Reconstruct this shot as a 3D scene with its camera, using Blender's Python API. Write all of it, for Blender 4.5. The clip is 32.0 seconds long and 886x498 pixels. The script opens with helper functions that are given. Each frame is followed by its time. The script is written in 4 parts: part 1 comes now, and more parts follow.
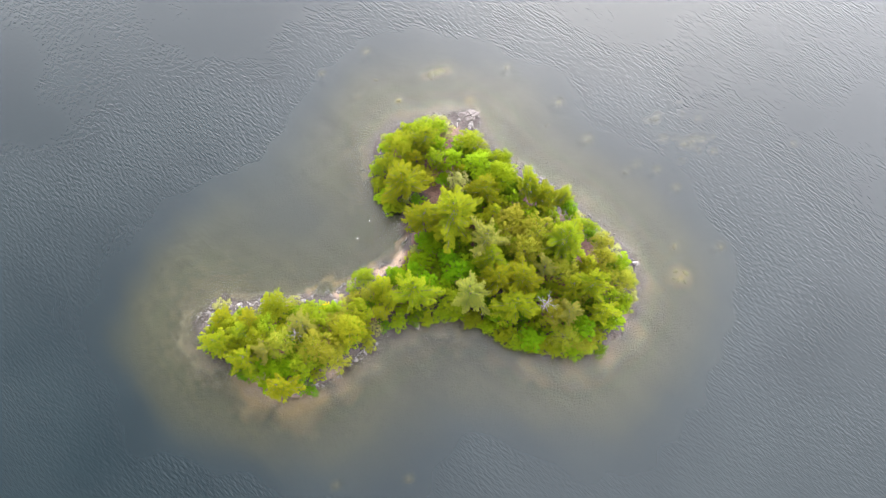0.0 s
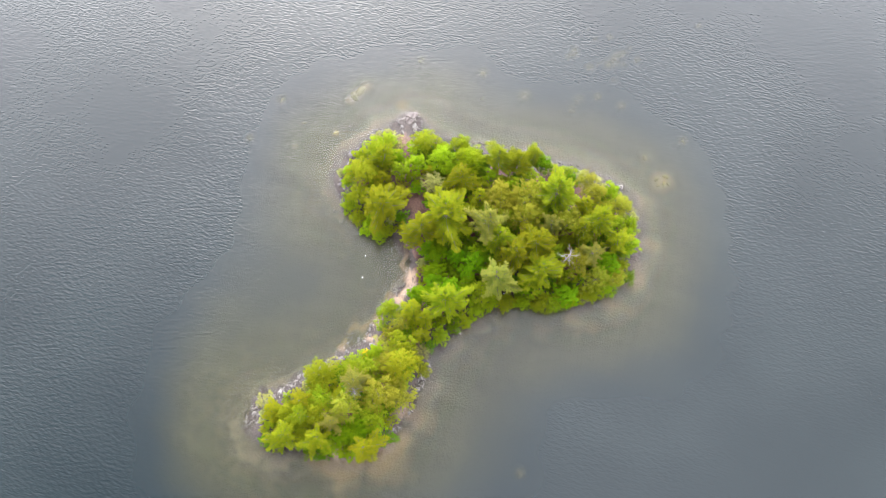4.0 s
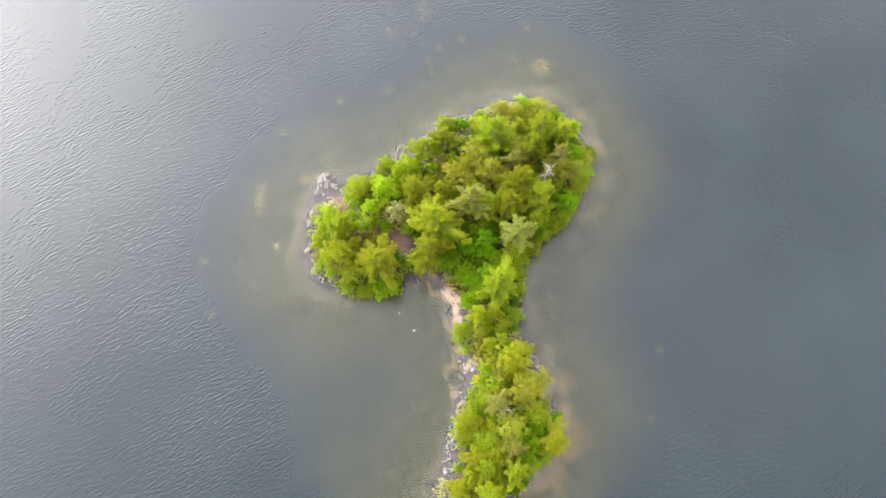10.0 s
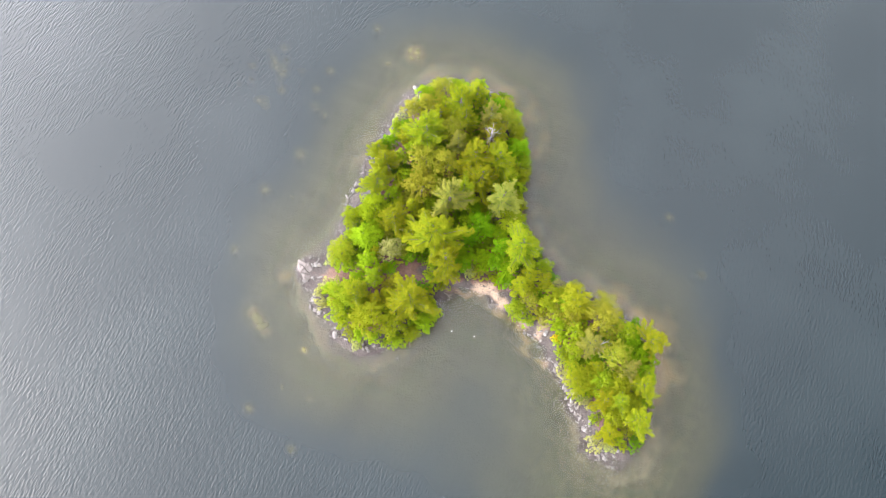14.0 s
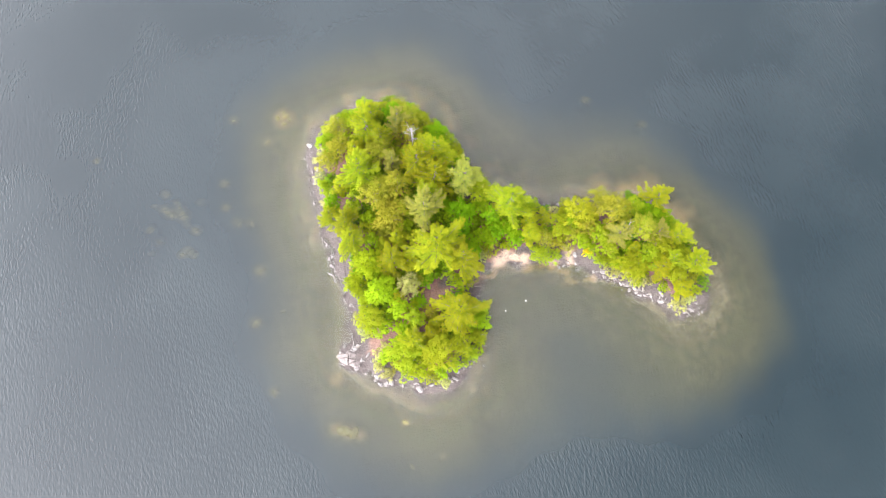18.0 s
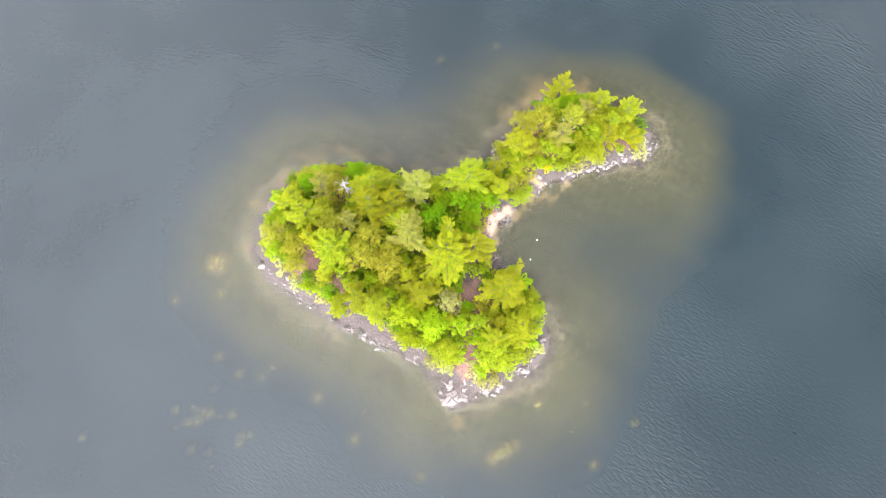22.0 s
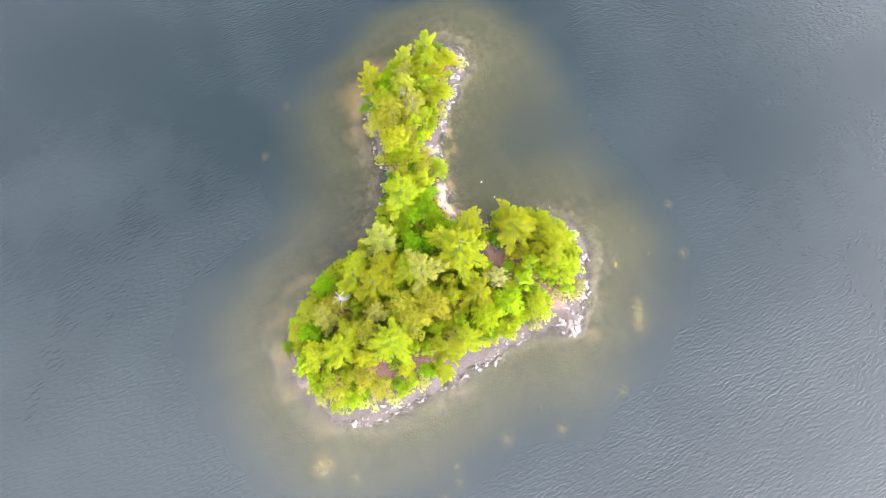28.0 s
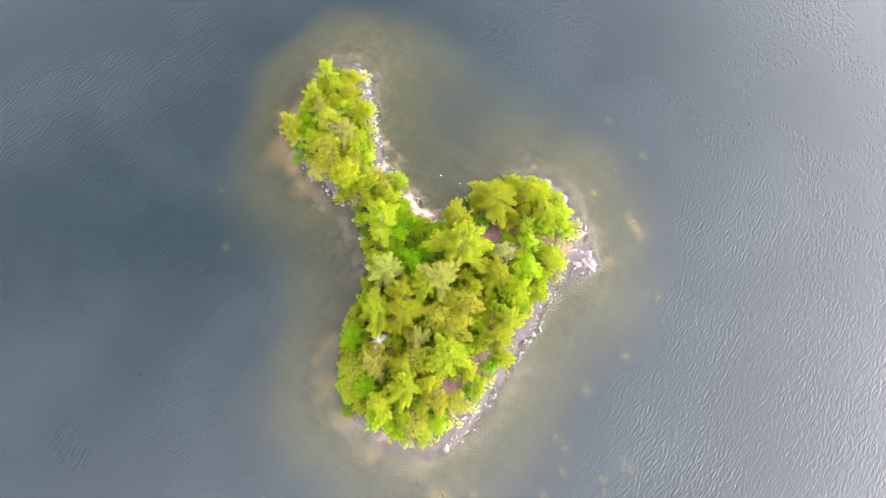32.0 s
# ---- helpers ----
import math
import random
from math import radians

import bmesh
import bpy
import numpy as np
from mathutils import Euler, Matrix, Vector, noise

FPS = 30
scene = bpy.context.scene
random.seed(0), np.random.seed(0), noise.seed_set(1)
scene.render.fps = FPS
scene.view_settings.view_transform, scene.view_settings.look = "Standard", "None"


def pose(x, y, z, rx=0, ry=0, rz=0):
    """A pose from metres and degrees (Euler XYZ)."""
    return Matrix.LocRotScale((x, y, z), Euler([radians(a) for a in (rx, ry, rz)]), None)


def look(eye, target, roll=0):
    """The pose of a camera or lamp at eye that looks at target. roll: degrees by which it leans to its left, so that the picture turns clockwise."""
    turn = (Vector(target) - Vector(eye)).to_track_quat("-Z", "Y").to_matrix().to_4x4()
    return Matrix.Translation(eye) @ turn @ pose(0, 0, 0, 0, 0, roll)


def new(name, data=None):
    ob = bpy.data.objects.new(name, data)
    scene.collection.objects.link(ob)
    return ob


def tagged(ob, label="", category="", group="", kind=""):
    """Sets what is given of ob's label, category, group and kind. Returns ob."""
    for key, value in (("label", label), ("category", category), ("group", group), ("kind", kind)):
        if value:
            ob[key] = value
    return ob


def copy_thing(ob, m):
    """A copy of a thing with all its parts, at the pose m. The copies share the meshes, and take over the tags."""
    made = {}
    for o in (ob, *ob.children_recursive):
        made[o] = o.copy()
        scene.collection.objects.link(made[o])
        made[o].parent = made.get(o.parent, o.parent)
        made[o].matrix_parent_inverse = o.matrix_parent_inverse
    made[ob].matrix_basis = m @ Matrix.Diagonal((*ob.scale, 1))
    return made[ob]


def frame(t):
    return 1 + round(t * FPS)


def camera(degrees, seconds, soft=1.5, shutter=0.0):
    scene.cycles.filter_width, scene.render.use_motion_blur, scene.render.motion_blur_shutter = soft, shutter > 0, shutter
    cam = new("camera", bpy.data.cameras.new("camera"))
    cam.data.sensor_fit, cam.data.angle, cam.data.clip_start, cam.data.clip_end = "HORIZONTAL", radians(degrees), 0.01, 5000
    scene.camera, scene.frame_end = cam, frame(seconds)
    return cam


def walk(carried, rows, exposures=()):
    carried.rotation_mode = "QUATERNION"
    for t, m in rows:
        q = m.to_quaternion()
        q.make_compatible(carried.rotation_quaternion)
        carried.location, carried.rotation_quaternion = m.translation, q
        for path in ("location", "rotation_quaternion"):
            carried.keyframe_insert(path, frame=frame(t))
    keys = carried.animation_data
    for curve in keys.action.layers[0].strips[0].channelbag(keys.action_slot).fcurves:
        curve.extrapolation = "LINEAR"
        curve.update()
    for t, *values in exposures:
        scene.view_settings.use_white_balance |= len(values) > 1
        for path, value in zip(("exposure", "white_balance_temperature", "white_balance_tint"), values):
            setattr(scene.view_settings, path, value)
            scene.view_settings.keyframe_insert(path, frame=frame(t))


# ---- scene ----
cam = camera(68.6, 32.0, soft=0.85)
# seconds, x, y, z, yaw, pitch, roll
PATH = [
    (0.0, -1.91, -33.80, 104.21, -3.01, -72.05, 0.15),
    (1.0, -5.60, -33.07, 104.11, -9.16, -72.06, 0.20),
    (2.0, -9.28, -32.15, 104.01, -15.41, -72.06, 0.24),
    (3.0, -12.93, -30.84, 103.92, -21.87, -72.06, 0.25),
    (4.0, -16.53, -29.00, 103.82, -28.61, -72.06, 0.22),
    (5.0, -20.01, -26.60, 103.76, -35.64, -72.05, 0.18),
    (6.0, -23.31, -23.68, 103.78, -42.96, -72.04, 0.15),
    (7.0, -26.33, -20.26, 103.88, -50.55, -72.04, 0.16),
    (8.0, -28.93, -16.36, 104.00, -58.40, -72.04, 0.18),
    (9.0, -30.97, -11.98, 104.05, -66.49, -72.07, 0.18),
    (10.0, -32.32, -7.18, 103.98, -74.80, -72.11, 0.12),
    (11.0, -32.97, -2.07, 103.93, -83.37, -72.15, 0.08),
    (12.0, -32.91, 3.20, 104.04, -92.21, -72.16, 0.11),
    (13.0, -32.08, 8.57, 104.17, -101.36, -72.12, 0.16),
    (14.0, -30.37, 13.98, 104.15, -110.81, -72.03, 0.17),
    (15.0, -27.78, 19.18, 104.06, -120.53, -71.93, 0.14),
    (16.0, -24.30, 23.91, 104.00, -130.49, -71.85, 0.09),
    (17.0, -19.92, 27.90, 104.07, -140.64, -71.86, 0.01),
    (18.0, -14.74, 31.04, 104.28, -150.98, -71.91, -0.06),
    (19.0, -8.93, 33.37, 104.55, -161.55, -71.90, -0.11),
    (20.0, -2.68, 34.88, 104.79, -172.34, -71.75, -0.11),
    (21.0, 3.67, 35.12, 104.95, -183.19, -71.65, -0.08),
    (22.0, 9.81, 33.79, 105.01, -193.91, -71.75, -0.03),
    (23.0, 15.66, 31.38, 105.07, -204.46, -71.83, 0.02),
    (24.0, 21.13, 28.44, 105.21, -214.79, -71.63, 0.04),
    (25.0, 26.03, 25.01, 105.39, -224.80, -71.26, 0.05),
    (26.0, 30.15, 20.97, 105.55, -234.38, -70.89, 0.08),
    (27.0, 33.37, 16.41, 105.65, -243.46, -70.60, 0.13),
    (28.0, 35.62, 11.55, 105.71, -252.03, -70.38, 0.15),
    (29.0, 36.90, 6.65, 105.73, -260.04, -70.21, 0.14),
    (30.0, 37.36, 2.05, 105.71, -267.31, -70.13, 0.13),
    (31.0, 37.21, -2.00, 105.66, -273.70, -70.16, 0.17),
    (32.0, 36.76, -5.73, 105.59, -279.59, -70.25, 0.25),
]
EXPOSURE = 1.99
walk(cam, [(t, pose(x, y, z, 90 + pitch, 0, yaw) @ pose(0, 0, 0, 0, 0, roll)) for t, x, y, z, yaw, pitch, roll in PATH],
     exposures=[(t, EXPOSURE + e, kelvin, tint) for t, e, kelvin, tint in (
         (0.0, 0.01, 6520, 11.0), (9.0, -0.03, 6500, 10.0), (13.0, 0.06, 6500, 11.0), (17.0, 0.35, 6530, 13), (20.0, 0.48, 6540, 13.5), (25.0, 0.62, 6550, 15.5), (28.0, 0.62, 6550, 15.5), (32.0, 0.52, 6580, 15.5))])

# ---- sky and sun: thin bright overcast, the sun a broad glow behind it ----
SUN_YAW, SUN_ELEVATION = 70.0, 38.0
# the cloud is brightest over a wide part of the sky, and thinnest low down on one side of it
BROAD_YAW, BROAD_ELEVATION, THIN_YAW, HORIZON = 23.0, 27.0, 92.0, 2.1
GLOW, GLOW_POWER, GLOW_BASE, GLOW_LOW, VEIL_COLOUR, SKY_STRENGTH = 1.42, 1.0, 0.10, 3.0, (1.0, 0.980, 1.03), 0.045
world = bpy.data.worlds.new("overcast_sky")
scene.world = world
world.use_nodes = True
wn, wl = world.node_tree.nodes, world.node_tree.links
sky = wn.new("ShaderNodeTexSky")
sky.sky_type, sky.sun_disc = "NISHITA", False
sky.sun_elevation, sky.sun_rotation = radians(SUN_ELEVATION), radians(90 - SUN_YAW)
sky.air_density, sky.dust_density, sky.ozone_density = 1.0, 6.0, 1.0
paler = wn.new("ShaderNodeHueSaturation")
paler.inputs["Saturation"].default_value = 0.45
wl.new(sky.outputs[0], paler.inputs["Color"])


def sky_math(how, a, b, vector=False):
    node = wn.new("ShaderNodeVectorMath" if vector or how in ("SCALE", "DOT_PRODUCT", "NORMALIZE") else "ShaderNodeMath")
    node.operation = how
    for socket, value in zip((node.inputs[0], node.inputs["Scale"] if how == "SCALE" else node.inputs[1]), (a, b)):
        if isinstance(value, bpy.types.NodeSocket):
            wl.new(value, socket)
        elif value is not None:
            socket.default_value = value
    return node.outputs["Value"] if how == "DOT_PRODUCT" else node.outputs[0]


# the veiled sun lights the cloud round it, falling off smoothly over the whole sky; soft cloud banks everywhere
sky_way = sky_math("NORMALIZE", wn.new("ShaderNodeTexCoord").outputs["Generated"], None)
TO_GLOW = (math.cos(radians(BROAD_YAW)) * math.cos(radians(BROAD_ELEVATION)), math.sin(radians(BROAD_YAW)) * math.cos(radians(BROAD_ELEVATION)), math.sin(radians(BROAD_ELEVATION)))
near = sky_math("MAXIMUM", sky_math("DOT_PRODUCT", sky_way, TO_GLOW), 0.0)
cloud = wn.new("ShaderNodeTexNoise")
cloud.inputs["Scale"].default_value, cloud.inputs["Detail"].default_value = 2.6, 3.0
wl.new(sky_way, cloud.inputs["Vector"])
cloud_range = wn.new("ShaderNodeMapRange")
cloud_range.inputs["From Min"].default_value, cloud_range.inputs["From Max"].default_value = 0.3, 0.7
cloud_range.inputs["To Min"].default_value, cloud_range.inputs["To Max"].default_value = 0.9, 1.1
wl.new(cloud.outputs["Fac"], cloud_range.inputs["Value"])
glow = sky_math("ADD", sky_math("MULTIPLY", sky_math("POWER", near, GLOW_POWER), GLOW), GLOW_BASE)
# haze brightens the sky towards the horizon, most where the cloud is thin
upward = sky_math("DOT_PRODUCT", sky_way, (0.0, 0.0, 1.0))
low_haze = sky_math("POWER", sky_math("SUBTRACT", 1.0, sky_math("MULTIPLY", upward, upward)), 0.5)
thin_side = sky_math("POWER", sky_math("ADD", 0.5, sky_math("MULTIPLY", sky_math("DOT_PRODUCT", sky_way, (math.cos(radians(THIN_YAW)), math.sin(radians(THIN_YAW)), 0.0)), 0.5)), 4.0)
glow = sky_math("ADD", glow, sky_math("MULTIPLY", sky_math("MULTIPLY", low_haze, thin_side), GLOW_LOW))
# and a pale band of it lies along the whole horizon
glow = sky_math("ADD", glow, sky_math("MULTIPLY", sky_math("POWER", sky_math("SUBTRACT", 1.0, sky_math("MULTIPLY", upward, upward)), 6.0), HORIZON))
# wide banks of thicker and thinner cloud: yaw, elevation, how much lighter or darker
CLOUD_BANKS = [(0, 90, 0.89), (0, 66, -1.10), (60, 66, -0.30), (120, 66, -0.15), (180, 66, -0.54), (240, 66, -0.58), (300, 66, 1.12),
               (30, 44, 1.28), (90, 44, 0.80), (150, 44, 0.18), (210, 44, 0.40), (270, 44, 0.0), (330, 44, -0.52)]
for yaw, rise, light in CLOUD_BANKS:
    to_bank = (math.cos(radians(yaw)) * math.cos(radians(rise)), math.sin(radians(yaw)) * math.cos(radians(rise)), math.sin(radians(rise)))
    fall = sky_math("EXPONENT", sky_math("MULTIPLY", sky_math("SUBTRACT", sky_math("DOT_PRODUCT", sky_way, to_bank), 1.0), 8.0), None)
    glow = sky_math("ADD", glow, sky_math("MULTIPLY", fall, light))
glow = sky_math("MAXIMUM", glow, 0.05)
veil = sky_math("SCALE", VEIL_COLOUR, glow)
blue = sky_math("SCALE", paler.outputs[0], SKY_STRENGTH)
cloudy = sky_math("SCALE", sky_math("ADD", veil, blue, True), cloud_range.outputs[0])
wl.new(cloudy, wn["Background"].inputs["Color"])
wn["Background"].inputs["Strength"].default_value = 1.0

sun = new("sun", bpy.data.lights.new("sun", "SUN"))
sun.data.energy, sun.data.angle, sun.data.color = 0.25, radians(40), (1.0, 0.96, 0.9)
sun.matrix_world = look((60 * math.cos(radians(SUN_YAW)), 60 * math.sin(radians(SUN_YAW)), 60 * math.tan(radians(SUN_ELEVATION))), (0, 0, 0))


# ---- materials ----
class Nodes:
    """A short way to write node materials."""

    def __init__(self, name):
        self.mat = bpy.data.materials.new(name)
        self.mat.use_nodes = True
        self.tree = self.mat.node_tree
        self.tree.nodes.clear()
        self.out = self.tree.nodes.new("ShaderNodeOutputMaterial")

    def add(self, kind, **inputs):
        node = self.tree.nodes.new(kind)
        for key, value in inputs.items():
            self.put(node.inputs[key.replace("_", " ")], value)
        return node

    def put(self, socket, value):
        if isinstance(value, bpy.types.NodeSocket):
            self.tree.links.new(value, socket)
        elif isinstance(value, (tuple, list)) and len(value) == 3 and socket.type == "RGBA":
            socket.default_value = (*value, 1)
        else:
            socket.default_value = value

    def noise(self, scale, detail=4.0, where=None, rough=0.55):
        node = self.add("ShaderNodeTexNoise", Scale=scale, Detail=detail, Roughness=rough)
        if where is not None:
            self.put(node.inputs["Vector"], where)
        return node.outputs["Fac"]

    def position(self):
        return self.add("ShaderNodeNewGeometry").outputs["Position"]

    def local(self):
        return self.add("ShaderNodeTexCoord").outputs["Object"]

    def ramp(self, fac, lo, hi, a=0.0, b=1.0):
        node = self.add("ShaderNodeMapRange", Value=fac, From_Min=lo, From_Max=hi, To_Min=a, To_Max=b)
        node.interpolation_type = "SMOOTHSTEP"
        return node.outputs[0]

    def mix(self, fac, a, b, how="MIX"):
        node = self.tree.nodes.new("ShaderNodeMix")
        node.data_type, node.blend_type = "RGBA", how
        for socket, value in ((node.inputs[0], fac), (node.inputs[6], a), (node.inputs[7], b)):
            self.put(socket, value)
        return node.outputs[2]

    def math(self, how, a, b=0.0):
        node = self.tree.nodes.new("ShaderNodeMath")
        node.operation = how
        self.put(node.inputs[0], a)
        self.put(node.inputs[1], b)
        return node.outputs[0]

    def bump(self, height, distance, strength=1.0):
        return self.add("ShaderNodeBump", Height=height, Distance=distance, Strength=strength).outputs[0]

    def finish(self, shader):
        self.tree.links.new(shader, self.out.inputs["Surface"])
        return self.mat


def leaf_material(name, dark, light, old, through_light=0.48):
    """Foliage: fresh tips on older green, and crown shade put into the colour; leaves and trees differ a little one
    from another.
    """
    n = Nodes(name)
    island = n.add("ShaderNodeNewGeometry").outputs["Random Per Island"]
    lightened = n.add("ShaderNodeAttribute")
    lightened.attribute_name = "lightened"
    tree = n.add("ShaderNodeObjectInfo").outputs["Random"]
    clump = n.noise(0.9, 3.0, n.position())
    # dark inside to light outside: crown shade painted into the leaf colour
    colour = n.mix(n.ramp(n.math("ADD", lightened.outputs["Fac"], n.math("MULTIPLY", n.math("SUBTRACT", island, 0.5), 0.4)), 0.0, 0.95), dark, light)
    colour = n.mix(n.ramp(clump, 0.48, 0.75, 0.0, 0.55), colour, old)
    shift = n.add("ShaderNodeHueSaturation", Hue=n.ramp(tree, 0, 1, 0.488, 0.512), Saturation=1.0, Value=n.ramp(tree, 0, 1, 0.86, 1.14), Color=colour).outputs[0]
    front = n.add("ShaderNodeBsdfPrincipled", Base_Color=n.mix(1.0, shift, (1.10, 0.97, 1.25), "MULTIPLY"), Roughness=0.7, Specular_IOR_Level=0.03).outputs[0]
    back = n.add("ShaderNodeBsdfTranslucent", Color=n.mix(1.0, shift, (0.86, 1.04, 0.8), "MULTIPLY")).outputs[0]
    both = n.add("ShaderNodeMixShader", Fac=through_light)
    n.put(both.inputs[1], front)
    n.put(both.inputs[2], back)
    return n.finish(both.outputs[0])


def bark_material(name, dark, light):
    n = Nodes(name)
    fac = n.noise(9.0, 5.0, n.local())
    colour = n.mix(n.ramp(fac, 0.35, 0.65), dark, light)
    return n.finish(n.add("ShaderNodeBsdfPrincipled", Base_Color=colour, Roughness=0.9, Normal=n.bump(fac, 0.03)).outputs[0])


def rock_material(name, dark, light, stain):
    n = Nodes(name)
    where = n.local()
    big, fine = n.noise(2.2, 5.0, where), n.noise(14.0, 5.0, where)
    tint = n.add("ShaderNodeObjectInfo").outputs["Random"]
    colour = n.mix(n.ramp(fine, 0.3, 0.7), dark, light)
    colour = n.mix(n.ramp(big, 0.5, 0.68, 0.0, 0.8), colour, stain)
    colour = n.mix(n.ramp(tint, 0.3, 1.0, 0.0, 0.55), colour, stain)
    return n.finish(n.add("ShaderNodeBsdfPrincipled", Base_Color=colour, Roughness=0.85, Normal=n.bump(fine, 0.04)).outputs[0])


def plain_material(name, colour, rough=0.5, spread=0.12):
    n = Nodes(name)
    fac = n.noise(6.0, 4.0, n.local())
    value = n.add("ShaderNodeHueSaturation", Value=n.ramp(fac, 0.3, 0.7, 1 - spread, 1 + spread), Color=colour).outputs[0]
    return n.finish(n.add("ShaderNodeBsdfPrincipled", Base_Color=value, Roughness=rough).outputs[0])


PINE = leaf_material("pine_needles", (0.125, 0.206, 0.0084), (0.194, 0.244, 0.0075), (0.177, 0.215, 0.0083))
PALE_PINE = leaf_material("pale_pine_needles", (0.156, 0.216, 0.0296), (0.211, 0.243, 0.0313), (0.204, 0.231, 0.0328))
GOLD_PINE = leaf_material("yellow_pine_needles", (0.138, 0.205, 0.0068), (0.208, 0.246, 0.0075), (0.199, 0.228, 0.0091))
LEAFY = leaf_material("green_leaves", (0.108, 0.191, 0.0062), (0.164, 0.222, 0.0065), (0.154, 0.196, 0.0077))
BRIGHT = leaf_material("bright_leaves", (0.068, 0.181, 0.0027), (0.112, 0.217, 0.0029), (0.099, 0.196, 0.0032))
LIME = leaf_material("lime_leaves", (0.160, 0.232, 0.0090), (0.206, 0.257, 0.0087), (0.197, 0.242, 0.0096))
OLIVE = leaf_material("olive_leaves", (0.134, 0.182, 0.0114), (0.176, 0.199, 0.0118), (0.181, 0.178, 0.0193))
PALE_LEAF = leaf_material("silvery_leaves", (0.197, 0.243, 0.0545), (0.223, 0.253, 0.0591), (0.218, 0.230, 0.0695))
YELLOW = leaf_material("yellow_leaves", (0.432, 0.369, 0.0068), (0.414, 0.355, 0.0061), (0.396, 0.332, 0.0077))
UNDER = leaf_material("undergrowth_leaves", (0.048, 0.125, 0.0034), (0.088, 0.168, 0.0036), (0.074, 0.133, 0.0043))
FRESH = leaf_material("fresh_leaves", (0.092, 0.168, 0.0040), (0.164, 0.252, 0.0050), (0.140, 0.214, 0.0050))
BARK = bark_material("bark", (0.05, 0.04, 0.035), (0.14, 0.12, 0.10))
BROWN_WOOD = bark_material("brown_driftwood", (0.045, 0.030, 0.024), (0.105, 0.075, 0.060))
DEAD_WOOD = bark_material("dead_wood", (0.10, 0.095, 0.085), (0.22, 0.21, 0.185))
ROCK = rock_material("granite", (0.080, 0.075, 0.072), (0.180, 0.170, 0.165), (0.056, 0.051, 0.048))
SLAB = rock_material("pale_granite", (0.066, 0.056, 0.053), (0.128, 0.111, 0.105), (0.046, 0.039, 0.036))
ALGAE_ROCK = rock_material("algae_stone", (0.20, 0.17, 0.05), (0.36, 0.31, 0.09), (0.15, 0.14, 0.04))
WET_ROCK = rock_material("wet_stone", (0.05, 0.045, 0.048), (0.12, 0.105, 0.105), (0.09, 0.08, 0.055))


def bed_material():
    """Island soil, gravel shore and lake bed: what lies where follows the height above the water."""
    n = Nodes("lake_bed")
    where = n.position()
    z = n.add("ShaderNodeSeparateXYZ", Vector=where).outputs["Z"]
    sand_at = n.add("ShaderNodeAttribute")
    sand_at.attribute_name = "sand"
    big, mid, fine = n.noise(0.12, 4.0, where), n.noise(0.8, 5.0, where), n.noise(4.5, 5.0, where)
    edge = n.math("ADD", z, n.math("MULTIPLY", n.math("SUBTRACT", mid, 0.5), 0.35))
    stones = n.tree.nodes.new("ShaderNodeTexVoronoi")
    n.put(stones.inputs["Scale"], 2.6)
    n.put(stones.inputs["Vector"], where)
    stone_tone = n.add("ShaderNodeSeparateColor", Color=stones.outputs["Color"]).outputs[0]
    gravel = n.mix(n.ramp(fine, 0.3, 0.7), (0.0185, 0.0145, 0.0135), (0.041, 0.0325, 0.0295))
    gravel = n.mix(n.ramp(stone_tone, 0.6, 1.0, 0.0, 0.5), gravel, (0.062, 0.053, 0.048))
    silt = n.mix(n.ramp(mid, 0.35, 0.65), (0.080, 0.067, 0.047), (0.135, 0.111, 0.076))
    silt = n.mix(n.ramp(stone_tone, 0.55, 1.0, 0.0, 0.4), silt, (0.17, 0.140, 0.085))
    silt = n.mix(n.ramp(edge, -0.14, -0.42), silt, n.mix(n.ramp(mid, 0.4, 0.62), (0.034, 0.037, 0.018), (0.062, 0.060, 0.029)))
    weed = n.mix(n.ramp(big, 0.45, 0.6), silt, (0.046, 0.050, 0.020))
    soil = n.mix(n.ramp(fine, 0.3, 0.7), (0.062, 0.032, 0.025), (0.112, 0.060, 0.046))
    soil = n.mix(n.ramp(mid, 0.55, 0.75, 0.0, 0.5), soil, (0.07, 0.065, 0.02))
    colour = n.mix(n.ramp(edge, -0.26, 0.0), weed, gravel)
    colour = n.mix(n.ramp(edge, 0.55, 0.85), colour, soil)
    sand = n.mix(n.ramp(fine, 0.3, 0.7), (0.140, 0.100, 0.070), (0.220, 0.160, 0.114))
    sand = n.mix(n.ramp(edge, 0.0, -0.3), sand, (0.19, 0.138, 0.06))
    colour = n.mix(n.ramp(n.math("ADD", sand_at.outputs["Fac"], n.math("MULTIPLY", n.math("SUBTRACT", mid, 0.5), 0.4)), 0.12, 0.8), colour, sand)
    height = n.math("ADD", fine, n.math("MULTIPLY", stones.outputs["Distance"], -0.7))
    return n.finish(n.add("ShaderNodeBsdfPrincipled", Base_Color=colour, Roughness=0.9, Normal=n.bump(height, 0.06)).outputs[0])


